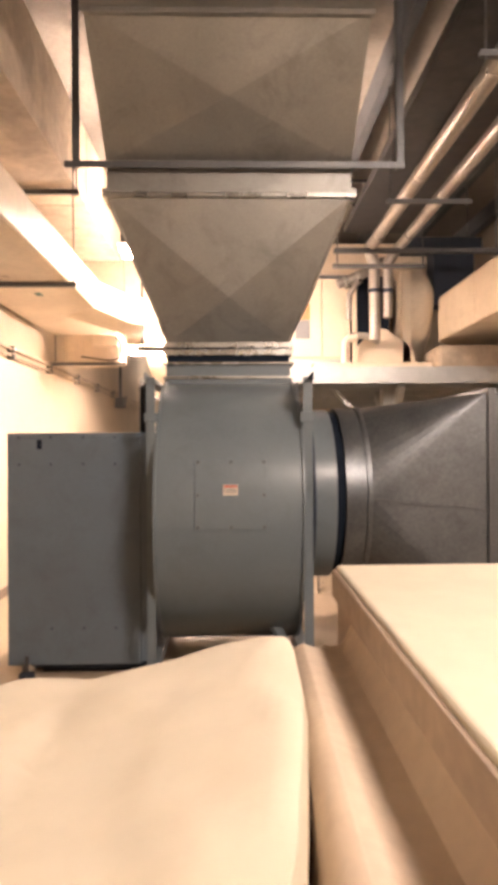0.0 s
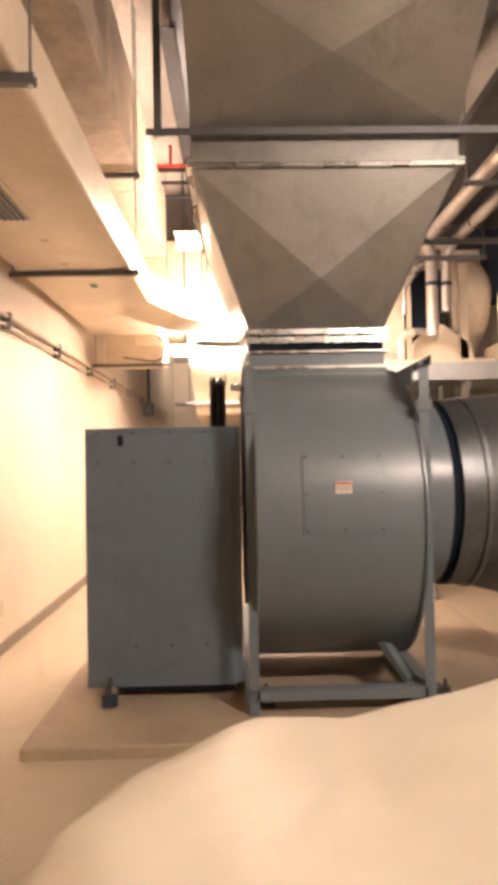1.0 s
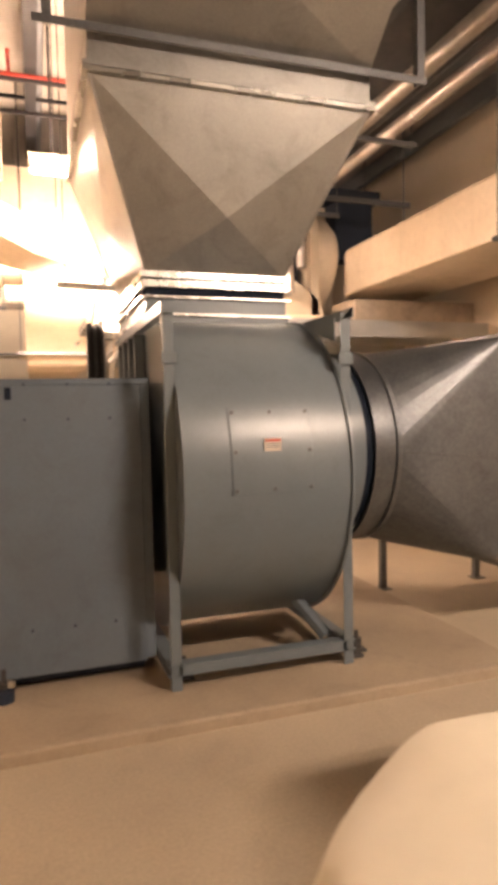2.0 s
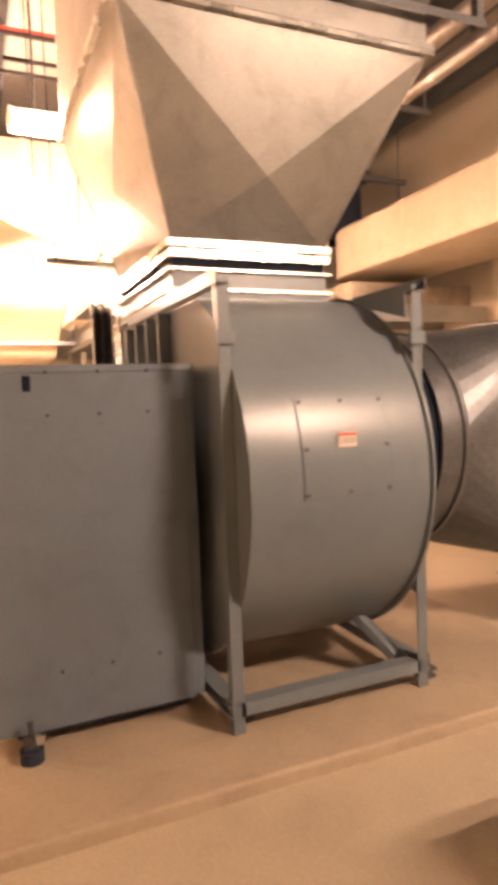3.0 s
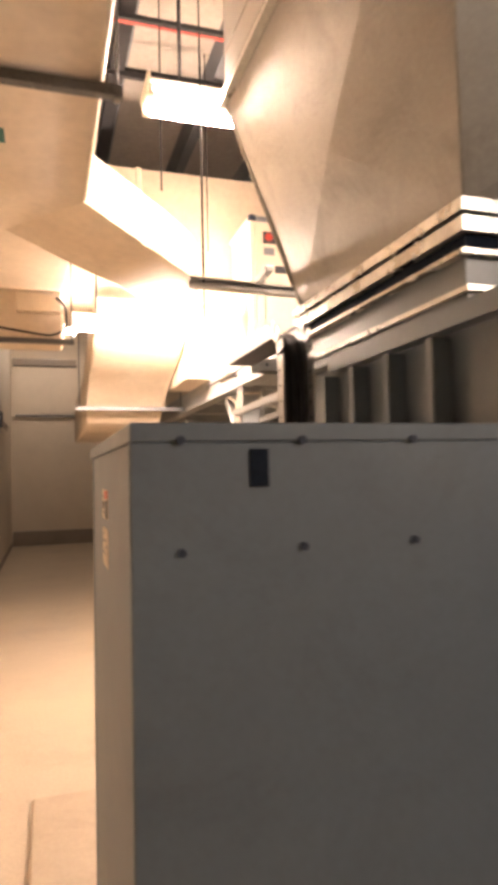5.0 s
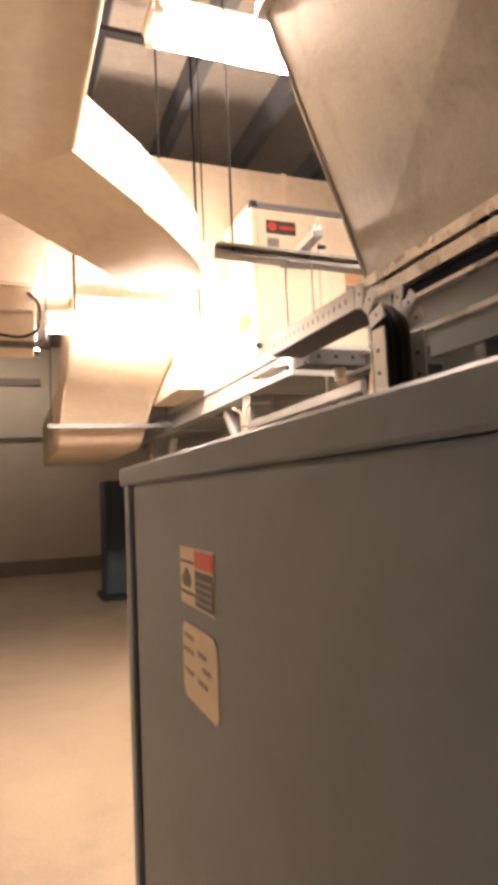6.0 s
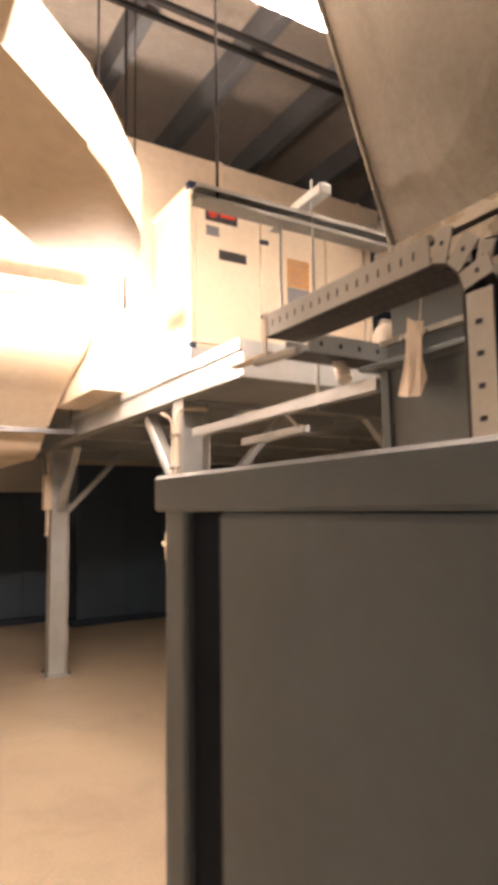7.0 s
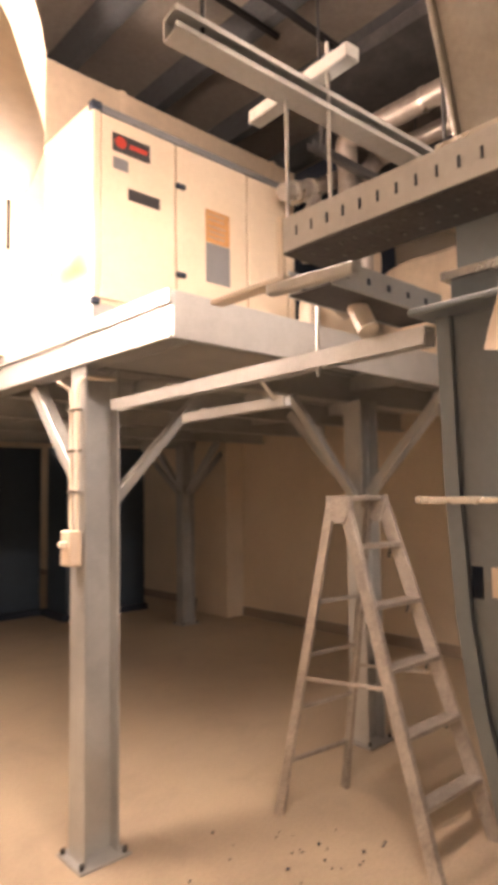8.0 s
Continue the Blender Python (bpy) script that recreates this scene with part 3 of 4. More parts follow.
# a quarter cone into each corner and a flat triangle between two corners
for q, c in enumerate(corners):
    for k in range(12 * q, 12 * q + 12):
        bm.faces.new((rim_in[k], rim_in[(k + 1) % s], c))
    bm.faces.new((rim_in[(12 * q + 12) % s], corners[(q + 1) % 4], c))
part("round_to_square", bm, M_INLET, inlet, "creased galvanised round-to-square piece")
part("seam", bar((0.92, 3.973, 1.27), (XF, DY0 - 0.004, 1.2), 0.008, 0.012, 0), M_STRUT, inlet)
part("flange", prism([(DY0 - 0.03, DZ0 - 0.03), (DY1 + 0.03, DZ0 - 0.03), (DY1 + 0.03, DZ1 + 0.03), (DY0 - 0.03, DZ1 + 0.03)], "x", XF, XF + 0.05, None, 0.004, 1), M_STRUT, inlet)
part("square_run", box(XF + 0.05, 4.4, DY0, DY1, DZ0, DZ1, 0.004), M_INLET, inlet)
for x in (1.5, 2.45):
    lg = part("leg", angle((x, 5.26, 0.008), (x, 5.26, 0.62), 0.05, 0.05, 0.005, (1, 0, 0), (0, 1, 0)), M_STRUT, inlet)
    part("foot_plate", box(x - 0.03, x + 0.08, 5.22, 5.33, 0.0, 0.01, 0.001), M_STRUT, lg)

# ---- covered goods near the start ----
RIM = [(0.0, 0.3), (0.05, 0.49), (0.09, 0.8), (0.112, 1.0), (0.12, 1.28), (0.108, 1.37), (0.03, 1.42), (-0.09, 1.43), (-0.2, 1.455), (-0.33, 1.475), (-0.42, 1.47), (-0.5, 1.49), (-0.6, 1.485), (-0.69, 1.46), (-0.79, 1.415), (-0.885, 1.34), (-0.955, 1.24), (-1.0, 1.11), (-1.015, 0.92), (-0.97, 0.65), (-0.82, 0.42), (-0.6, 0.3)]
MX, MY, MZ = -0.38, 0.85, 1.15


def reach(a):
    """How far the top of the covered stack goes from its middle at angle a."""
    c, s_ = math.cos(a), math.sin(a)
    for (x0, y0), (x1, y1) in zip(RIM, RIM[1:] + RIM[:1]):
        dx, dy, px, py = x1 - x0, y1 - y0, x0 - MX, y0 - MY
        den = dx * s_ - dy * c
        if abs(den) < 1e-9:
            continue
        u = (c * py - s_ * px) / den
        r = (px + u * dx) * c + (py + u * dy) * s_
        if -1e-6 <= u <= 1 + 1e-6 and r > 0:
            return r
    return 0.5


def mound():
    """A sheet drawn tight over a stack, its rim falling to the floor in folds."""
    bm = bmesh.new()
    na, nr = 168, 34
    rings = []
    raw = [reach(2 * math.pi * i / na + 0.001) for i in range(na)]
    far = [(raw[i - 1] + 4 * raw[i] + raw[(i + 1) % na]) / 6 for i in range(na)]
    for j in range(1, nr + 1):
        f = j / nr
        row = []
        for i in range(na):
            a = 2 * math.pi * i / na
            c, s_ = math.cos(a), math.sin(a)
            g = min(f / 0.6, 1.0)
            d = max((f - 0.6) / 0.4, 0)
            x, y = MX + far[i] * c * g, MY + far[i] * s_ * g
            top = float(np.interp(x, (-1.0, -0.85, -0.66, -0.44, -0.2, -0.09, 0.04), (0.96, 1.0, 1.02, 1.02, 1.075, 1.115, MZ)))
            top += 0.012 * noise.noise((x * 3, y * 3, 1)) + 0.007 * abs(noise.noise((x * 5 + y * 2, y * 1.6 - x, 4)))
            top += 0.014 * max(0.0, 1 - 3.2 * abs(noise.noise((x * 2.1 + 3, y * 1.7, 7)))) ** 1.5
            z = top - 0.014 * max(0, (g - 0.85) / 0.15) ** 3 - (0.035 * max(0, (g - 0.6) / 0.4) ** 2 if x < -0.62 else 0.0) * min(1, (-0.62 - x) / 0.15)
            if d > 0:
                z = z * (1 - d) ** 1.15 + 0.004
                fold = 0.035 * math.sin(a * 17 + 2 * math.sin(a * 3)) * d * (0.25 if c > 0.4 and s_ < 0.6 else 1.0)
                lean = -0.04 if c > 0.4 else 0.07
                x += c * ((0.004 if c > 0.4 else 0.014) * min(1, d * 9) + lean * d + fold * 0.6)
                y += s_ * (0.014 * min(1, d * 9) + lean * d + fold * 0.6)
                x = min(x, far[i] * c + MX + 0.02)
            row.append(bm.verts.new((x, y, z)))
        rings.append(row)
    c0 = bm.verts.new((MX, MY, 1.04))
    for i in range(na):
        bm.faces.new((c0, rings[0][i], rings[0][(i + 1) % na]))
    for r0, r1 in zip(rings, rings[1:]):
        for i in range(na):
            bm.faces.new((r0[i], r1[i], r1[(i + 1) % na], r0[(i + 1) % na]))
    return bm


cover = tagged(part("dust_cover", mound(), M_SHEET, None, "", True), "cream plastic dust sheet drawn over a low stack on the floor", "dust sheet")
crate = thing("crate", "tan board crate with a cream padded top", "crate")
CX0, CX1, CY0, CY1 = 0.33, 1.7, 0.1, 2.08
part("body", box(CX0 + 0.015, CX1, CY0, CY1 - 0.015, 0.0, 1.165, 0.01), M_BOARD, crate)
part("top", box(CX0 + 0.012, CX1 + 0.01, CY0 - 0.012, CY1 + 0.002, 1.17, 1.2, 0.014, None, 3), M_SHEET, crate, "cream padded top sheet")
part("edge_strip", box(CX0 - 0.002, CX0 + 0.03, CY0 - 0.01, CY1 + 0.004, 1.08, 1.183, 0.008, None, 2), M_BOARD, crate)
drape = [(0.352, 0.0), (0.12, 0.0), (0.122, 0.5), (0.13, 0.93), (0.137, 0.99), (0.155, 1.02), (0.18, 1.03), (0.21, 1.02), (0.24, 1.0), (0.275, 0.99), (0.31, 1.0), (0.336, 1.03), (0.346, 1.09), (0.352, 1.14)]
bm = prism(drape, "y", 0.15, 1.74, None, 0.02, 2)
for v in bm.verts:
    if v.co.x < 0.33:
        v.co.x -= 0.045 * max(0.0, 1.1 - v.co.y) * (0.33 - v.co.x) / 0.2
        v.co.z -= 0.015 * math.sin(v.co.y * 5) if v.co.z > 0.5 else 0.0
part("side_cover", bm, M_COVER, crate, "tan cloth hanging outward down the side", True)

# ---- insulated ducts along the west side ----
low = thing("insulated_duct", "cream insulated rectangular duct hung low along the wall", "duct", "west ducts")
part("jacket", prism([(-2.45, YB + 0.1), (-1.5, YB + 0.1), (-1.5, 6.62), (-1.56, 6.9), (-1.56, 8.25), (-2.45, 8.25)], "z", 3.12, 3.46, None, 0.03, 3), M_INS, low, "smooth cream insulation jacket", True)
# offset branch that turns to run beside the platform
bend = [(-1.52, 6.5), (-1.19, 6.69), (-1.05, 6.87), (-0.93, 7.04), (-0.83, 7.18), (-0.755, 7.3), (-0.7, 7.43), (-0.66, 7.57), (-0.63, 7.72), (-0.61, 7.89), (-1.03, 7.88), (-1.2, 7.62), (-1.42, 7.36), (-1.95, 7.0)]
bm = prism(bend[1:-1], "z", 3.0, 3.3, None, 0.015, 2)
ramp = prism([bend[0], bend[1], bend[-2], bend[-1]], "z", 3.001, 3.299)
for v in ramp.verts:
    if v.co.x < -1.45:
        v.co.z += 0.12
join(bm, ramp)
part("offset_branch", bm, M_INS, low, "cream jacket turning aside in a rounded elbow", True)
part("tape", box(-1.94, -1.88, 5.84, 5.96, 3.1165, 3.1185, 0), M_TEAL, low, "torn strip of teal tape")
part("grille_frame", frame_ring(-2.25, -1.93, 3.4, 4.3, 3.108, 3.121, 0.03), M_INS, low)
for k in range(7):
    x = -2.21 + 0.04 * k
    part("grille_slat", prism([(x, 3.108), (x + 0.006, 3.106), (x + 0.026, 3.117), (x + 0.022, 3.119)], "y", 3.43, 4.27), M_STRUT, low)
for x, y in ((-1.99, 4.68), (-2.0, 5.25), (-1.35, 7.6)):
    part("patch", box(x - 0.03, x + 0.03, y - 0.02, y + 0.02, 3.1168, 3.1188, 0), M_DUSTY, low)
up = thing("insulated_duct", "dusty insulated duct hung high beside the wall", "duct", "west ducts")
part("jacket", prism([(-2.5, 4.0), (-1.46, 4.0), (-1.46, 4.72), (-2.5, 4.72)], "y", YB + 0.1, 7.9, None, 0.05, 3), M_DUSTY, up, "dusty cream insulation jacket", True)
for y in (-1.6, 0.9, 3.4, 5.95):
    part("joint_band", box(-2.505, -1.455, y, y + 0.07, 3.995, 4.725, 0.012, None, 2), M_DUSTY, up)
# trapeze hangers for both
for y, z, x0 in ((5.42, 3.09, -2.5), (5.55, 3.965, -2.5), (2.7, 3.09, -2.5), (2.6, 3.965, -2.5)):
    h = thing("trapeze_hanger", "dark strut trapeze with threaded rods under an insulated duct", "hanger", "duct hangers")
    part("crossbar", channel((x0, y, z), (-1.435, y, z), 0.041, 0.041), M_STRUT, h)
    for x in (-2.47, -1.455):
        part("rod", tube([(x, y, z - 0.03), (x, y, ZC)], 0.006, 8), M_STRUT, h)
        part("nut", disc((x, y, z - 0.035), (0, 0, 1), 0.012, 0.012, 6), M_ZINC, h)

# duct stepping down beyond the lamp
step = thing("insulated_duct", "cream insulated duct stepping down past the lamp", "duct", "west ducts")
outer = [(8.95, 3.1), (9.0, 2.95), (9.2, 2.84), (9.7, 2.71), (10.1, 2.58), (10.35, 2.44), (10.5, 2.28), (10.7, 2.2), (13.5, 2.2)]
inner = [(13.5, 2.8), (10.9, 2.8), (10.3, 3.0), (9.9, 3.2), (9.7, 3.29), (8.95, 3.29)]
part("jacket", prism(outer + inner, "x", -1.3, -0.45, None, 0.03, 2), M_INS, step, "smooth cream insulation jacket", True)
part("joint_band", box(-1.306, -0.444, 10.86, 10.92, 2.19, 2.81, 0.01), M_INS, step)
h = thing("trapeze_hanger", "dark strut trapeze with threaded rods under an insulated duct", "hanger", "duct hangers")
part("crossbar", channel((-1.42, 10.28, 2.41), (-0.2, 10.28, 2.41), 0.041, 0.041), M_STRUT, h)
for x in (-1.38, -0.25):
    part("rod", tube([(x, 10.28, 2.37), (x, 10.28, ZC)], 0.006, 8), M_STRUT, h)

# large duct behind the air handler
PZ_DECK = 2.582
back = thing("insulated_duct", "broad cream insulated duct crossing high behind the air handler", "duct", "cross ducts")
part("jacket", box(-2.3, 2.9, 9.05, 10.2, 3.3, 4.6, 0.03, None, 2), M_INS, back, "", True)
part("drop_leg", box(-0.43, 1.5, 9.06, 10.1, PZ_DECK, 3.31, 0.02, None, 2), M_INS, back, "", True)
for x in (-0.9, 0.6, 2.1):
    part("joint_band", box(x, x + 0.06, 9.045, 10.205, 3.295, 4.605, 0.012, None, 2), M_INS, back)

# east duct
east = thing("insulated_duct", "cream insulated duct along the shaded side with a rounded end", "duct", "east ducts")
plan = [(2.72, YB + 0.1), (3.9, YB + 0.1), (3.9, 8.6), (3.2, 8.6)]
for k in range(1, 9):
    a = radians(90 + 90 * k / 8)
    plan.append((3.2 + 0.48 * math.cos(a), 8.12 + 0.48 * math.sin(a)))
part("jacket", prism(plan, "z", 3.02, 3.6, None, 0.03, 2), M_INS, east, "", True)
for y in (2.6, 4.4, 6.9):
    part("joint_band", box(2.715, 3.905, y, y + 0.06, 3.015, 3.605, 0.012, None, 2), M_INS, east)
for y in (1.5, 5.2):
    h = thing("trapeze_hanger", "dark strut trapeze with threaded rods under an insulated duct", "hanger", "duct hangers")
    part("crossbar", channel((2.6, y, 2.99), (4.0, y, 2.99), 0.041, 0.041), M_STRUT, h)
    for x in (2.64, 3.96):
        part("rod", tube([(x, y, 2.96), (x, y, ZC)], 0.006, 8), M_STRUT, h)
cross = thing("return_duct", "grey insulated duct crossing low behind the fan inlet", "duct", "cross ducts")
part("jacket", box(2.6, 4.4, 7.75, 8.4, 2.582, 2.9, 0.02, None, 2), M_DUSTY, cross)

# pipes and tray along the east side
for x, r in ((1.74, 0.075), (2.11, 0.065)):
    p = thing("insulated_pipe", "foil-jacketed pipe running under the ceiling and turning down", "pipe", "chilled pipes")
    part("run", tube([(x, YB + 0.1, 4.18), (x, 7.95, 4.18), (x + (0.08 if x < 2 else -0.12), 8.0, 4.0), (x + (0.08 if x < 2 else -0.12), 8.0, 3.0 if x < 2 else 3.3)], r, 16, None, 0.06), M_PIPE, p, "", True)
    for y in (0.5, 2.2, 3.9, 5.6, 7.3):
        part("band", disc((x, y, 4.18), (0, 1, 0), r + 0.006, 0.03, 16), M_ZINC, p)
    part("clamp", disc((x + (0.08 if x < 2 else -0.12), 8.0, 3.62), (0, 0, 1), r + 0.012, 0.05, 16), M_DARK, p)
tray2 = thing("cable_tray", "dark steel cable tray hung above the pipes", "cable tray", "trays")
part("bed", box(1.48, 2.28, YB + 0.1, 8.3, 4.5, 4.506, 0), M_BED, tray2)
for x in (1.48, 2.28):
    part("side_rail", box(x - 0.003, x + 0.003, YB + 0.1, 8.3, 4.5, 4.6, 0.001), M_BED, tray2)
for y in (1.2, 3.6, 6.0):
    h = thing("trapeze_hanger", "dark strut trapeze under the pipes", "hanger", "duct hangers")
    part("crossbar", channel((1.5, y, 4.06), (2.35, y, 4.06), 0.041, 0.041), M_STRUT, h)
    for x in (1.54, 2.3):
        part("rod", tube([(x, y, 4.02), (x, y, ZC)], 0.008, 8), M_STRUT, h)

# conduits on the west wall
for z, r in ((2.74, 0.022), (2.66, 0.014)):
    c = thing("wall_conduit", "painted conduit clipped along the wall", "conduit", "conduits")
    part("pipe", tube([(XL + 0.05, 2.0, z), (XL + 0.05, 17.5, z)], r, 10), M_DUSTY, c)
    for k in range(9):
        part("clip", box(XL, XL + 0.08, 2.4 + 1.5 * k, 2.46 + 1.5 * k, z - r - 0.012, z + r + 0.012, 0.003), M_STRUT, c)
jb = thing("duct_silencer", "short cream boxed duct section on a strut with a drooping cable", "duct", "west ducts")
part("box", box(-2.35, -1.58, 8.5, 9.02, 2.79, 3.2, 0.03, None, 3), M_INS, jb, "", True)
part("collar", box(-1.95, -1.6, 8.44, 8.5, 3.0, 3.16, 0.01), M_CREAM, jb)
part("bracket", box(-1.86, -1.62, 8.4, 8.5, 3.2, 3.33, 0.006), M_STRUT, jb)
part("crossbar", channel((-2.5, 8.46, 2.765), (-1.5, 8.46, 2.765), 0.041, 0.041), M_STRUT, jb)
part("cable", tube([(-1.64, 8.42, 3.12), (-1.56, 8.42, 3.05), (-1.56, 8.42, 2.86), (-1.68, 8.42, 2.8), (-2.1, 8.42, 2.86)], 0.01, 8, None, 0.06), M_CABLE, jb)
for x in (-2.46, -1.52):
    part("rod", tube([(x, 8.46, 2.74), (x, 8.46, ZC)], 0.006, 8), M_STRUT, jb)
wc = thing("wall_conduit", "painted conduit with a bend box down the wall", "conduit", "conduits")
part("pipe", tube([(XL + 0.1, 13.5, 2.6), (XL + 0.1, 13.5, 3.9)], 0.03, 10), M_STRUT, wc)
part("bend_box", box(XL, XL + 0.2, 13.38, 13.62, 2.45, 2.68, 0.02), M_STRUT, wc)
part("pipe", tube([(XL + 0.1, 19.72, 3.2), (1.5, 19.72, 3.2)], 0.03, 10), M_STRUT, wc)
so = thing("wall_socket", "small cream socket plate low on the wall", "socket")
part("plate", box(XL, XL + 0.015, 5.25, 5.35, 0.3, 0.42, 0.004), M_PAPER, so)

# red sprinkler pipe and ceiling conduits
sp = thing("sprinkler_pipe", "thin red sprinkler pipe under the ceiling", "pipe")
part("run", tube([(-2.5, 7.55, 4.95), (1.2, 7.55, 4.95)], 0.03, 12), M_RED, sp)
part("drop", tube([(-1.36, 7.55, 4.95), (-1.36, 7.55, 5.2)], 0.02, 10), M_RED, sp)
# backlit darkness of these struts is put into their black colour
for y, z in ((7.35, 4.82), (7.85, 4.72), (8.45, 5.15)):
    c = thing("ceiling_strut", "strut crossing under the ceiling, blackened as a silhouette", "strut", "ceiling struts")
    part("bar", channel((-2.3, y, z), (1.6, y, z), 0.035, 0.035), M_CABLE, c)
# black stands for the tray's silhouette against the lit ceiling
ct = thing("cable_tray", "narrow cable tray close under the ceiling, blackened as a silhouette", "cable tray", "trays")
part("bed", box(-1.21, -1.09, 5.2, 9.9, 5.0, 5.006, 0), M_CABLE, ct)
for x in (-1.21, -1.09):
    part("side_rail", box(x - 0.004, x + 0.004, 5.2, 9.9, 5.0, 5.06, 0.001), M_CABLE, ct)
for y in (5.6, 7.4, 9.4):
    part("hanger_rod", tube([(-1.15, y, 5.0), (-1.15, y, ZC)], 0.006, 8), M_CABLE, ct)
for x, y in ((-0.95, 7.35), (-0.35, 8.45)):
    c = thing("hanger_rod", "thin steel rod hanging from the ceiling", "rod", "rods")
    part("rod", tube([(x, y, 3.62), (x, y, ZC)], 0.006, 8), M_CABLE, c)

# ---- steel platform ----
plat = thing("steel_platform", "galvanised steel equipment platform on braced posts", "platform")
PX, PY, PZ = -0.17, 7.36, 2.58


def ibeam(a, b, s):
    return hsection(a, b, 0.1, 0.2, 0.012, s, (0, 0, 1))


part("edge_beam", ibeam((PX + 0.05, PY, PZ - 0.1), (PX + 0.05, 13.0, PZ - 0.1), (1, 0, 0)), M_STEEL, plat)
part("edge_face", box(PX - 0.004, PX, PY, 13.0, PZ - 0.2, PZ, 0.001), M_STEEL, plat)
part("edge_lip", box(PX - 0.022, PX - 0.0045, PY, 13.0, PZ - 0.055, PZ + 0.006, 0.002), M_STEEL, plat)
part("edge_lip", box(PX - 0.022, PX - 0.0045, PY, 13.0, PZ - 0.2, PZ - 0.188, 0.002), M_STEEL, plat)
part("end_beam", box(PX, 4.3, PY - 0.006, PY + 0.006, PZ - 0.2, PZ, 0.002), M_STEEL, plat)
for y in (8.15, 9.3, 10.4, 11.5, 12.8):
    part("cross_beam", ibeam((PX + 0.1, y, PZ - 0.11), (4.3, y, PZ - 0.11), (0, 1, 0)), M_STEEL, plat)
for x in (0.9, 2.0, 3.1):
    part("joist", box(x - 0.03, x + 0.03, PY + 0.01, 13.0, PZ - 0.12, PZ - 0.012, 0.003), M_STEEL, plat)
part("deck", box(PX + 0.02, 4.3, PY + 0.03, 13.0, PZ - 0.01, PZ - 0.002, 0), M_STEEL, plat)
part("soffit_plate", box(PX + 0.11, 0.8, PY + 0.02, 8.08, PZ - 0.2, PZ - 0.19, 0.001), M_STEEL, plat)
for x, y in ((PX + 0.095, 8.165), (-0.02, 11.55), (2.02, 8.1), (3.49, 12.17)):
    po = part("post", hsection((x, y, 0.012), (x, y, PZ - 0.2), 0.15, 0.19, 0.01, (0, 1, 0), (1, 0, 0)), M_STEEL, plat, "galvanised H-section post")
    part("base_plate", box(x - 0.135, x + 0.135, y - 0.12, y + 0.12, 0.0, 0.014, 0.002), M_STEEL, po)
    for dx, dy in ((-0.115, -0.095), (0.115, -0.095), (-0.115, 0.095), (0.115, 0.095)):
        part("anchor_bolt", disc((x + dx, y + dy, 0.014), (0, 0, 1), 0.012, 0.025, 6), M_GREASE, po)
    for s_ in (-1, 1):
        if y > 8 and y < 9 and x < 1 and s_ < 0:
            continue
        part("brace", bar((x, y + s_ * 0.07, 1.72), (x, y + s_ * 0.68, PZ - 0.22), 0.075, 0.07), M_STEEL, plat)
        if (x < 1 and s_ < 0) or (1 < x < 3 and s_ > 0):
            continue
        part("brace", bar((x + s_ * 0.095, y, 1.7), (x + s_ * 0.72, y, PZ - 0.22), 0.06, 0.05), M_STEEL, plat)
part("tie", bar((0.57, 8.1, 2.2), (1.25, 8.1, 2.31), 0.05, 0.05), M_STEEL, plat)
# conduit and switch on the near post
cd = thing("post_conduit", "white conduit and small switch box strapped to the post", "conduit", "conduits")
part("pipe", tube([(PX - 0.03, 8.12, 1.56), (PX - 0.03, 8.12, 2.32), (PX + 0.15, 8.06, 2.32)], 0.012, 10, None, 0.05), M_WHITE, cd)
part("pipe", tube([(PX - 0.03, 8.18, 1.56), (PX - 0.03, 8.18, 2.26), (PX - 0.1, 8.2, 2.3)], 0.01, 10, None, 0.03), M_WHITE, cd)
part("switch_box", box(PX - 0.075, PX - 0.012, 8.1, 8.2, 1.4, 1.57, 0.006), M_PAPER, cd)
part("switch_lever", box(PX - 0.11, PX - 0.07, 8.13, 8.16, 1.49, 1.52, 0.004), M_WHITE, cd)
for z in (1.75, 1.95, 2.15):
    part("strap", box(PX - 0.045, PX - 0.012, 8.1, 8.2, z, z + 0.015, 0.002), M_ZINC, cd)

cf = thing("post_conduit", "pale conduit and switch box strapped to the far post", "conduit", "conduits")
part("pipe", tube([(-0.15, 11.5, 1.45), (-0.15, 11.5, 2.33)], 0.016, 10), M_PAPER, cf)
part("switch_box", box(-0.2, -0.12, 11.44, 11.54, 1.72, 2.08, 0.006), M_PAPER, cf)
for z in (1.55, 2.2):
    part("strap", box(-0.168, -0.116, 11.48, 11.52, z, z + 0.015, 0.002), M_ZINC, cf)

# ---- air handler on the platform ----
ahu = thing("air_handler", "cream panelled air handling unit with hinged doors on the platform", "air handler")
AX0, AX1, AY0, AY1, AZ0, AZ1 = 0.02, 1.57, 8.37, 9.03, 2.8, 3.95
part("body", box(AX0 + 0.01, AX1 - 0.01, AY0 + 0.02, AY1, AZ0, AZ1 - 0.01, 0.006), M_CREAM, ahu)
part("base_frame", box(AX0, AX1, AY0 + 0.01, AY1, PZ - 0.001, AZ0, 0.006), M_STEEL, ahu)
part("top_rail", box(AX0 - 0.01, AX1 + 0.01, AY0 - 0.012, AY0 + 0.03, AZ1 - 0.045, AZ1, 0.006), M_GREYL, ahu, "dark top frame rail")
part("top_rail", box(AX0 - 0.012, AX0 + 0.03, AY0 + 0.03, AY1, AZ1 - 0.045, AZ1, 0.006), M_CREAM, ahu)
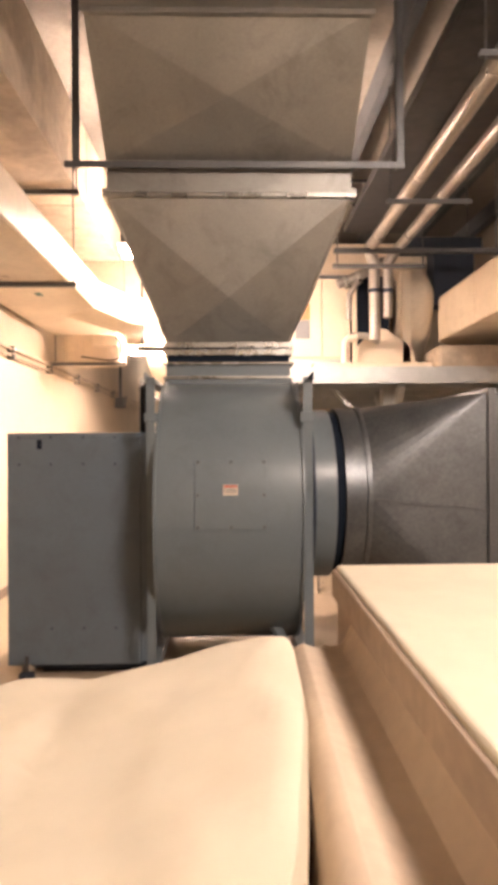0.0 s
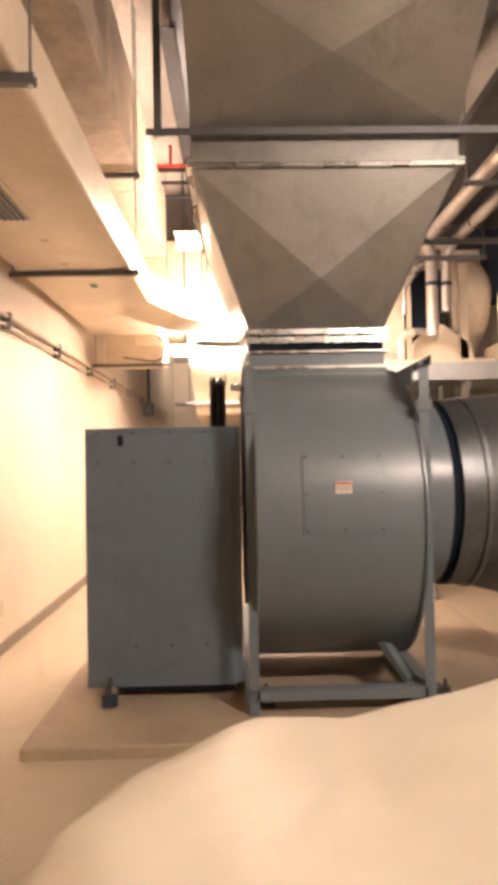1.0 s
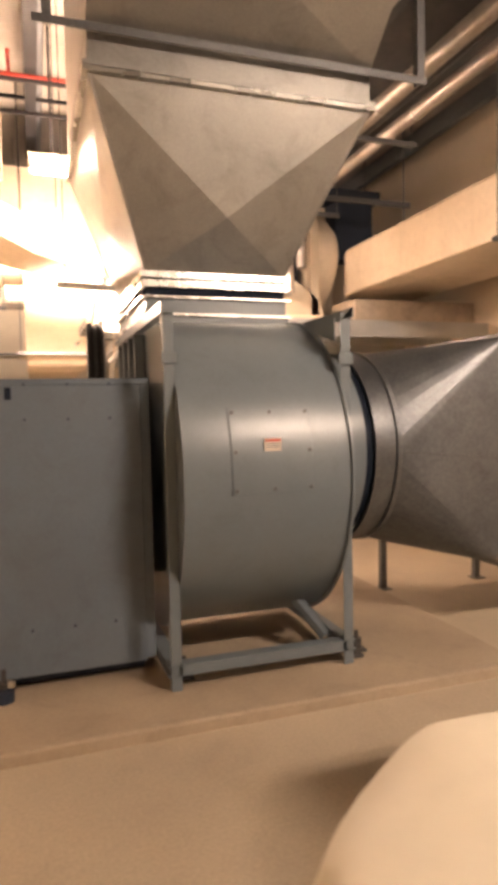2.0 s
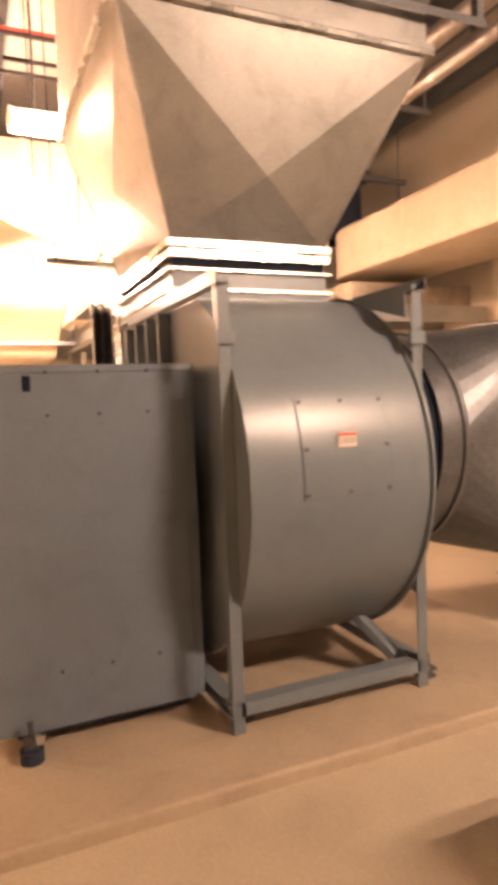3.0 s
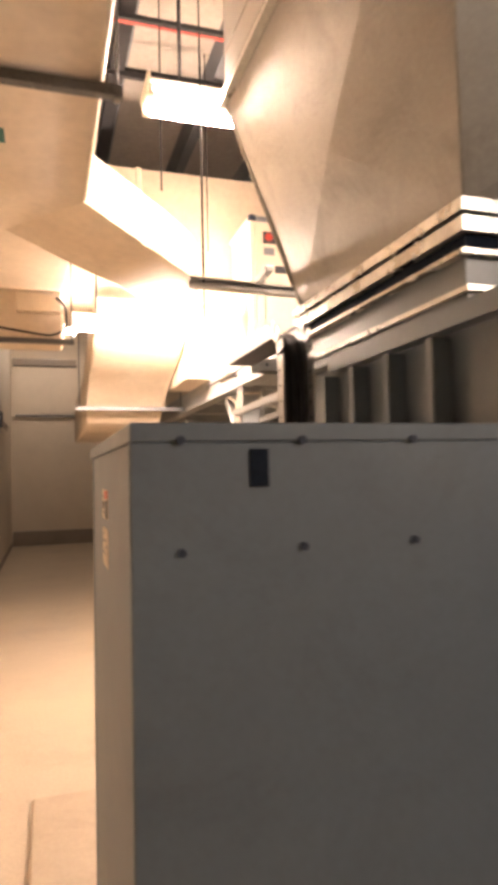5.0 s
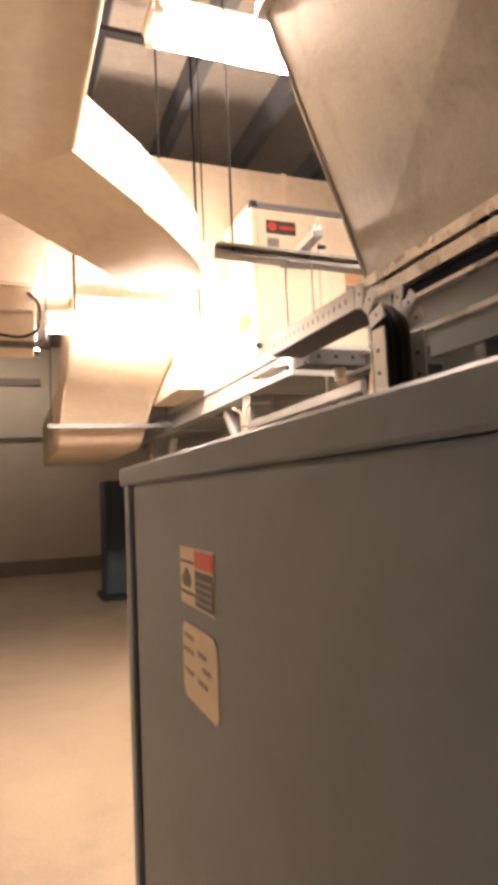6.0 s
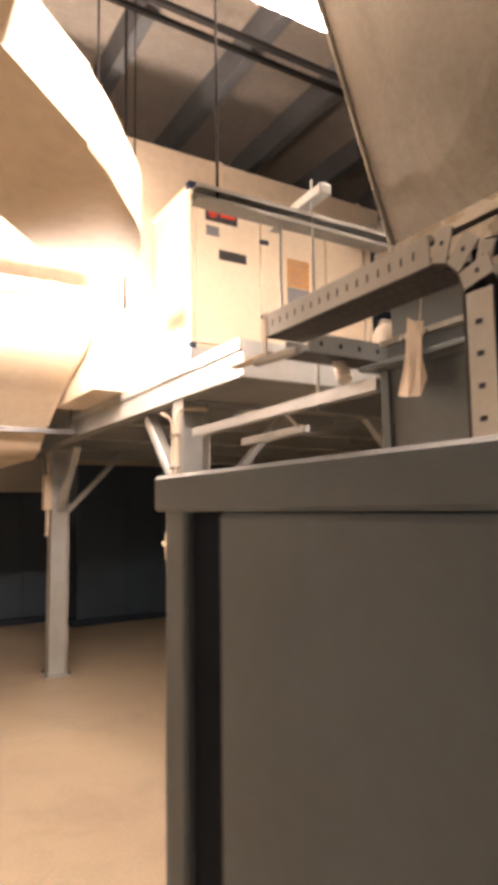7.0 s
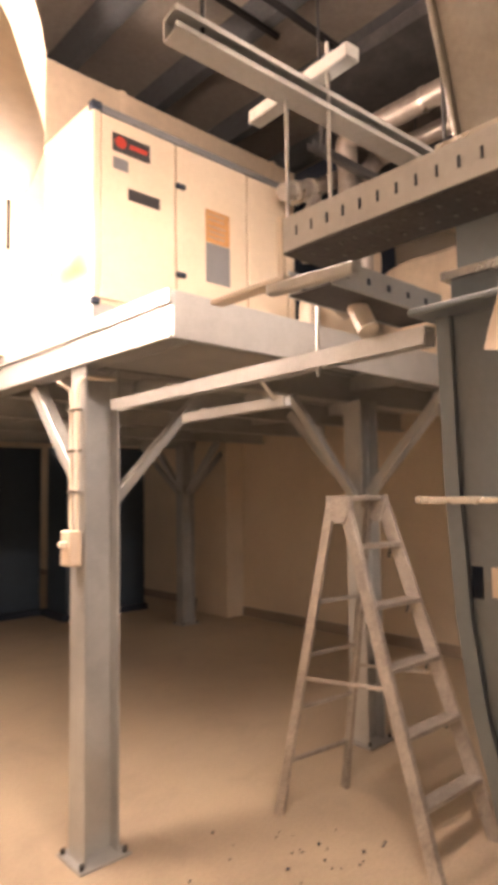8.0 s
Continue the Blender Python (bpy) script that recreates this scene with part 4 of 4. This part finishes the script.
part("corner_post", box(AX0 - 0.008, AX0 + 0.04, AY0 - 0.01, AY0 + 0.03, AZ0, AZ1 - 0.045, 0.008, None, 2), M_CREAM, ahu)
part("corner_cap", box(AX0 - 0.016, AX0 + 0.05, AY0 - 0.018, AY0 + 0.04, AZ1 - 0.05, AZ1 + 0.008, 0.008), M_DARK, ahu)
part("corner_cap", box(AX0 - 0.012, AX0 + 0.04, AY0 - 0.014, AY0 + 0.03, AZ0 - 0.01, AZ0 + 0.03, 0.006), M_DARK, ahu)
for x0, x1 in ((AX0 + 0.045, 0.575), (0.59, 1.17), (1.185, AX1 - 0.01)):
    d = part("door", box(x0, x1, AY0 - 0.006, AY0 + 0.022, AZ0 + 0.03, AZ1 - 0.05, 0.006, None, 2), M_CREAM, ahu, "flat cream access door")
    if x0 < 0.3:
        for z in (3.62, 3.06):
            part("handle", box(x1, x1 + 0.07, AY0 - 0.03, AY0 - 0.005, z, z + 0.03, 0.005), M_DARK, d)
pl = part("name_plate", box(0.135, 0.39, AY0 - 0.0095, AY0 - 0.0065, 3.705, 3.815, 0), M_BLACKL, ahu, "dark plate with a red disc and bars")
part("red_disc", disc((0.19, AY0 - 0.0095, 3.765), (0, -1, 0), 0.036, 0.002, 20), M_REDL, pl)
part("red_bar", box(0.25, 0.37, AY0 - 0.0115, AY0 - 0.0098, 3.748, 3.775, 0), M_REDL, pl)
part("label_plate", box(0.14, 0.24, AY0 - 0.0095, AY0 - 0.0065, 3.6, 3.67, 0), M_GREYL, ahu)
part("label_plate", box(0.24, 0.46, AY0 - 0.0095, AY0 - 0.0065, 3.44, 3.51, 0), M_BLACKL, ahu)
ws = part("warning_sheet", box(0.815, 1.015, AY0 - 0.0095, AY0 - 0.0065, 3.345, 3.56, 0), M_ORANGE, ahu, "orange warning sheet")
for z in (3.375, 3.41, 3.445, 3.49, 3.525):
    part("print_bar", box(0.835, 0.995 - (z * 7 % 0.05), AY0 - 0.0115, AY0 - 0.0098, z, z + 0.012, 0), M_BOARD, ws)
part("data_sheet", box(0.815, 1.015, AY0 - 0.0095, AY0 - 0.0065, 3.08, 3.34, 0), M_GREYL, ahu, "grey data sheet")
# valve assembly and dark coil section beside it
coil = thing("coil_section", "dark open coil section in a cream frame on the platform", "coil unit")
part("core", box(1.62, 2.12, 8.42, 9.0, 2.7, 3.95, 0.006), M_RUBBER, coil)
part("frame_post", box(1.6, 1.66, 8.38, 8.44, PZ - 0.001, 3.97, 0.005), M_CREAM, coil)
part("frame_post", box(2.26, 2.38, 8.3, 8.4, PZ - 0.001, 4.0, 0.005), M_CREAM, coil)
part("sill", box(1.0, 2.55, 7.9, 8.34, PZ - 0.001, 2.7, 0.01), M_CREAM, coil)
part("lower_panel", prism([(1.62, 2.7), (2.45, 2.7), (2.4, 2.95), (2.05, 3.2), (1.9, 3.22), (1.66, 2.98)], "y", 8.3, 8.36, None, 0.005, 1), M_CREAM, coil)
rk = thing("pipe_rack", "dark strut rack under the ends of the pipes", "hanger", "duct hangers")
part("crossbar", channel((1.25, 7.75, 4.1), (3.4, 7.75, 4.1), 0.06, 0.06), M_STRUT, rk)
part("crossbar", channel((1.25, 7.85, 3.93), (2.45, 7.85, 3.93), 0.05, 0.05), M_STRUT, rk)
for x in (1.3, 2.4, 3.35):
    part("rod", tube([(x, 7.8, 3.9), (x, 7.8, ZC)], 0.01, 8), M_STRUT, rk)
vl = thing("valve_set", "foil-jacketed valve assembly with small branch pipes", "valve", "chilled pipes")
part("header", tube([(1.36, 8.2, 3.78), (1.75, 8.2, 3.94), (2.0, 8.2, 4.1)], 0.06, 12), M_PIPE, vl, "", True)
part("branch", tube([(1.62, 8.12, 3.8), (1.5, 8.12, 3.62), (1.5, 8.12, 3.3)], 0.035, 10, None, 0.05), M_PIPE, vl)
part("branch", tube([(1.5, 8.1, 3.08), (1.72, 8.1, 3.08), (1.9, 8.1, 3.0)], 0.045, 10, None, 0.05), M_PIPE, vl)
part("elbow", tube([(1.44, 8.08, 2.7), (1.44, 8.08, 3.02), (1.6, 8.08, 3.06)], 0.05, 10, None, 0.08), M_WHITE, vl)
part("valve_body", disc((1.45, 8.2, 3.8), (1, 0, 0.35), 0.085, 0.05, 14), M_ZINC, vl)
part("valve_body", disc((1.62, 8.2, 3.87), (1, 0, 0.35), 0.085, 0.05, 14), M_ZINC, vl)
drum = thing("round_duct", "cream insulated round duct elbow beside the coil", "duct", "cross ducts")
part("elbow", tube([(2.48, 9.0, 3.0), (2.48, 8.6, 3.3), (2.5, 8.5, 3.7), (2.5, 8.9, 4.05)], 0.26, 20, None, 0.15), M_INS, drum, "", True)

# added dark box with a flange, filling the deep shade beside the round elbow
infill = thing("dark_infill", "dark box with a broad top flange, added for the deep shade by the round elbow", "duct", "cross ducts")
part("body", box(2.82, 3.4, 8.68, 9.02, 3.605, 4.4, 0.01), M_DARK, infill)
part("top_flange", box(2.36, 3.5, 8.62, 9.03, 4.4, 4.56, 0.012), M_DARK, infill)
for x in (2.5, 3.35):
    part("hanger_rod", tube([(x, 8.8, 4.55), (x, 8.8, ZC)], 0.008, 8), M_STRUT, infill)

# ---- cable tray with its hangers beside the guard ----
tray = thing("cable_tray", "perforated galvanised cable tray bending down behind the guard", "cable tray", "trays")
RX0, RX1 = -0.86, -0.735
BY, BZ = 5.45, 2.11
for x, w in ((RX0, 1), (RX1, -1)):
    bm = box(x - 0.002, x + 0.002, BY, 6.06, 2.19, 2.25, 0.0006)
    box(x - 0.002, x + 0.012 * w, BY, 6.06, 2.25, 2.254, 0, bm)
    r = part("level_rail", bm, M_STEEL, tray, "slotted side rail")
    for k in range(16):
        y = 5.49 + 0.0355 * k
        part("slot", box(x - 0.003, x + 0.003, y, y + 0.0045, 2.213, 2.231, 0), M_DARK, r)
    r = part("drop_rail", box(x - 0.002, x + 0.002, BY - 0.145, BY - 0.085, 1.5, BZ - 0.005, 0.0006), M_STEEL, tray, "slotted side rail")
    for k in range(9):
        z = 1.56 + 0.06 * k
        part("slot", box(x - 0.003, x + 0.003, BY - 0.12, BY - 0.105, z, z + 0.01, 0), M_DARK, r)
    for k in range(3):
        a0, a1 = radians(93 + 29 * k), radians(93 + 29 * k + 27)
        am = (a0 + a1) / 2
        c, n = math.cos(am), math.sin(am)
        h = 0.02
        poly = [(BY + 0.082 * math.cos(a0), BZ + 0.082 * math.sin(a0)), (BY + 0.15 * c + h * n, BZ + 0.15 * n - h * c), (BY + 0.15 * c - h * n, BZ + 0.15 * n + h * c), (BY + 0.082 * math.cos(a1), BZ + 0.082 * math.sin(a1))]
        lf = part("bend_tab", prism(poly, "x", x - 0.002, x + 0.002), M_STEEL, tray)
        part("slot", disc((x - 0.003, BY + 0.118 * c, BZ + 0.118 * n), (1, 0, 0), 0.005, 0.006, 8), M_DARK, lf)
bedline = [(6.06, 2.19), (BY, 2.19)] + [(BY + 0.08 * math.cos(radians(90 + 15 * k)), BZ + 0.08 * math.sin(radians(90 + 15 * k))) for k in range(1, 7)] + [(BY - 0.08, 1.5)]
back_line = [(BY - 0.076, 1.5)] + [(BY + 0.076 * math.cos(radians(180 - 15 * k)), BZ + 0.076 * math.sin(radians(180 - 15 * k))) for k in range(0, 6)] + [(BY, 2.186), (6.06, 2.186)]
# bed takes the darkened zinc for the shade on its underside
bd = part("bed", prism(bedline + back_line, "x", RX0, RX1), M_BED, tray, "perforated bed plate, coloured dark for its shaded underside")
for k in range(18):
    for x in (RX0 + 0.03, RX0 + 0.08):
        part("slot", box(x, x + 0.01, 5.47 + 0.032 * k, 5.475 + 0.032 * k, 2.1845, 2.1875, 0), M_STRUT, bd)
part("end_lip", box(RX0 - 0.004, RX0 + 0.03, 6.06, 6.27, 2.14, 2.15, 0.001), M_WHITE, tray)
part("end_tab", box(RX0 - 0.003, RX0 + 0.001, 6.06, 6.075, 2.145, 2.26, 0.001), M_WHITE, tray)
part("stay", bar((-0.88, 5.88, 2.11), (-0.9, 6.06, 2.11), 0.02, 0.02), M_STEEL, tray)
for k in range(2):
    x = RX0 + 0.035 + 0.05 * k
    part("cable", tube([(x, BY - 0.1, 1.4), (x, BY - 0.1, 2.14), (x, BY, 2.212), (x, 6.05, 2.212)], 0.014, 10, None, 0.07), M_CABLE, tray)
# branch tray with perforated sides
for y in (6.08, 6.2):
    r = part("branch_rail", box(-0.7, -0.28, y - 0.002, y + 0.002, 2.17, 2.23, 0.0006), M_STEEL, tray)
    for k in range(5):
        part("slot", box(-0.66 + 0.075 * k, -0.648 + 0.075 * k, y - 0.003, y + 0.003, 2.193, 2.207, 0), M_DARK, r)
part("branch_bed", box(-0.7, -0.28, 6.082, 6.198, 2.172, 2.176, 0), M_BED, tray)
part("conduit_stub", tube([(-0.527, 6.15, 2.172), (-0.54, 6.11, 2.105)], 0.024, 14), M_WHITE, tray, "short pale conduit stub")


def lipped(a, b, w, up):
    """A strut section with inturned lips, its slot on the side that up names."""
    a, b, u = Vector(a), Vector(b), Vector(up).normalized()
    d = (b - a).normalized()
    sd = d.cross(u).normalized()
    u = sd.cross(d).normalized()
    h, t, lip = w / 2, w * 0.07, w * 0.26
    half = [(h - lip, h - t * 2), (h - lip, h), (h, h), (h, -h)]
    prof_ = half + [(-x, y) for x, y in half[::-1]]
    prof_ += [(-h + lip - t, h - t * 2), (-h + lip - t, h - t), (-h + t, h - t), (-h + t, -h + t), (h - t, -h + t), (h - t, h - t), (h - lip + t, h - t), (h - lip + t, h - t * 2)]
    return sweep([a, b], prof_, sd, u)


# strut over the tray with its rods
st = thing("strut_hanger", "slotted strut frame with threaded rods above the cable tray", "hanger", "tray hangers")
part("long_strut", lipped((-1.02, 6.19, 2.63), (-0.15, 6.1, 2.58), 0.05, (0.1, -1, 0.1)), M_STEEL, st)
part("short_strut", bar((-0.635, 6.06, 2.688), (-0.605, 6.4, 2.7), 0.041, 0.034, 0.003), M_STEEL, st)
for x, y, z in ((-0.735, 6.165, 2.6), (-0.637, 6.13, 2.745)):
    part("rod", tube([(x, y, 2.25), (x, y, z)], 0.0042, 8), M_STEEL, st)
part("rod", tube([(-0.515, 6.28, 2.03), (-0.515, 6.28, 2.24)], 0.006, 8), M_STEEL, st)
part("under_strut", channel((-0.42, 6.48, 2.0), (-0.38, 7.0, 2.0), 0.03, 0.03), M_STEEL, st)
part("clip", bar((-0.42, 6.52, 2.0), (-0.5, 6.52, 2.07), 0.02, 0.006), M_STEEL, st)
part("rod", tube([(-0.95, 6.18, 2.63), (-0.95, 6.18, ZC)], 0.005, 8), M_CABLE, st)
part("rod", tube([(-0.2, 6.1, 2.6), (-0.2, 6.1, ZC)], 0.005, 8), M_CABLE, st)
part("lower_strut", channel((-0.52, 5.97, 2.07), (-0.47, 7.3, 2.07), 0.04, 0.04, 0.004, (0, 0, -1)), M_STEEL, st)
# paper tag
tag = thing("paper_tag", "torn paper tag hanging behind the guard", "tag")
bm = prism([(5.715, 1.985), (5.76, 1.99), (5.805, 2.0), (5.792, 2.05), (5.772, 2.1), (5.765, 2.15), (5.756, 2.2), (5.735, 2.185), (5.705, 2.178), (5.712, 2.13), (5.712, 2.08), (5.7, 2.03)], "x", -0.6135, -0.612)
for v in bm.verts:
    v.co.x -= 0.9 * max(0.0, 2.08 - v.co.z) ** 2 + 0.006 * math.sin(40 * (v.co.y - 5.7))
part("sheet", bm, M_PAPER, tag)
part("string", tube([(-0.612, 5.72, 2.18), (-0.59, 5.73, 2.27)], 0.002, 6), M_PAPER, tag)

# ---- step ladder ----
lad = thing("step_ladder", "worn aluminium step ladder standing open under the platform", "ladder")
AP = 1.7
fl = [Vector((0.91, 6.89, 0)), Vector((1.43, 6.88, 0))]
rl = [Vector((0.85, 7.82, 0)), Vector((1.35, 7.77, 0))]
ft = [Vector((0.97, 7.42, AP)), Vector((1.27, 7.4, AP))]
rt = [Vector((0.955, 7.49, AP - 0.02)), Vector((1.255, 7.47, AP - 0.02))]
for a, b in zip(fl, ft):
    part("front_stile", bar(a, b, 0.03, 0.075), M_ALU, lad)
for a, b in zip(rl, rt):
    part("rear_stile", bar(a, b, 0.03, 0.05), M_ALU, lad)
part("cap", box(0.945, 1.29, 7.385, 7.5, AP - 0.012, AP + 0.012, 0.006), M_ALU, lad, "worn cap plate")
for x in (0.962, 1.268):
    part("cap_bracket", prism([(7.36, AP + 0.016), (7.52, AP + 0.016), (7.52, AP - 0.05), (7.47, AP - 0.13), (7.4, AP - 0.13), (7.36, AP - 0.05)], "x", x - 0.022, x + 0.022, None, 0.004, 1), M_ALU, lad)
for k in range(1, 6):
    f = k * 0.29 / AP
    a, b = fl[0].lerp(ft[0], f), fl[1].lerp(ft[1], f)
    part("step", bar(a, b, 0.09, 0.022), M_ALU, lad)
    part("step_bracket", bar(b + Vector((0, 0.03, 0)), b + Vector((0, 0.05, -0.08)), 0.008, 0.02), M_STRUT, lad)
    if k < 5:
        a, b = rl[0].lerp(rt[0], f), rl[1].lerp(rt[1], f)
        part("rear_rung", bar(a, b, 0.02, 0.02), M_ALU, lad)
part("spreader", bar(rl[0].lerp(rt[0], 0.44), fl[0].lerp(ft[0], 0.46), 0.006, 0.022), M_ALU, lad)
part("spreader", bar(rl[1].lerp(rt[1], 0.44), fl[1].lerp(ft[1], 0.46), 0.006, 0.022), M_ALU, lad)

# ---- dark cabinets at the back ----
for x0, x1, y, h in ((-0.25, 0.85, 14.9, 2.0), (0.95, 2.4, 14.2, 2.4), (2.45, 3.72, 13.5, 2.4)):
    c = thing("equipment_cabinet", "dark blue steel equipment cabinet on a low base in shade", "cabinet", "back cabinets")
    part("base", box(x0 - 0.08, x1 + 0.02, y - 0.06, y + 0.66, 0, 0.09, 0.006), M_DARK, c)
    part("body", box(x0, x1, y, y + 0.6, 0.091, h, 0.01), M_BLUE, c)
    part("door", box(x0 + 0.02, (x0 + x1) / 2 - 0.005, y - 0.012, y + 0.001, 0.15, h - 0.03, 0.004), M_BLUE, c)
    part("door", box((x0 + x1) / 2 + 0.005, x1 - 0.02, y - 0.012, y + 0.001, 0.15, h - 0.03, 0.004), M_BLUE, c)

# grit on the floor
bm = bmesh.new()
rnd = random.Random(4)
for k in range(30):
    x, y = 0.62 + rnd.gauss(0, 0.24), 7.42 + rnd.gauss(0, 0.2)
    r = rnd.uniform(0.003, 0.01)
    disc((x, y, 0.0), (0, 0, 1), r, r * 0.6, 6, bm)
tagged(part("grit", bm, M_DARK), "scattered dark grit on the floor", "debris", "", "stuff")
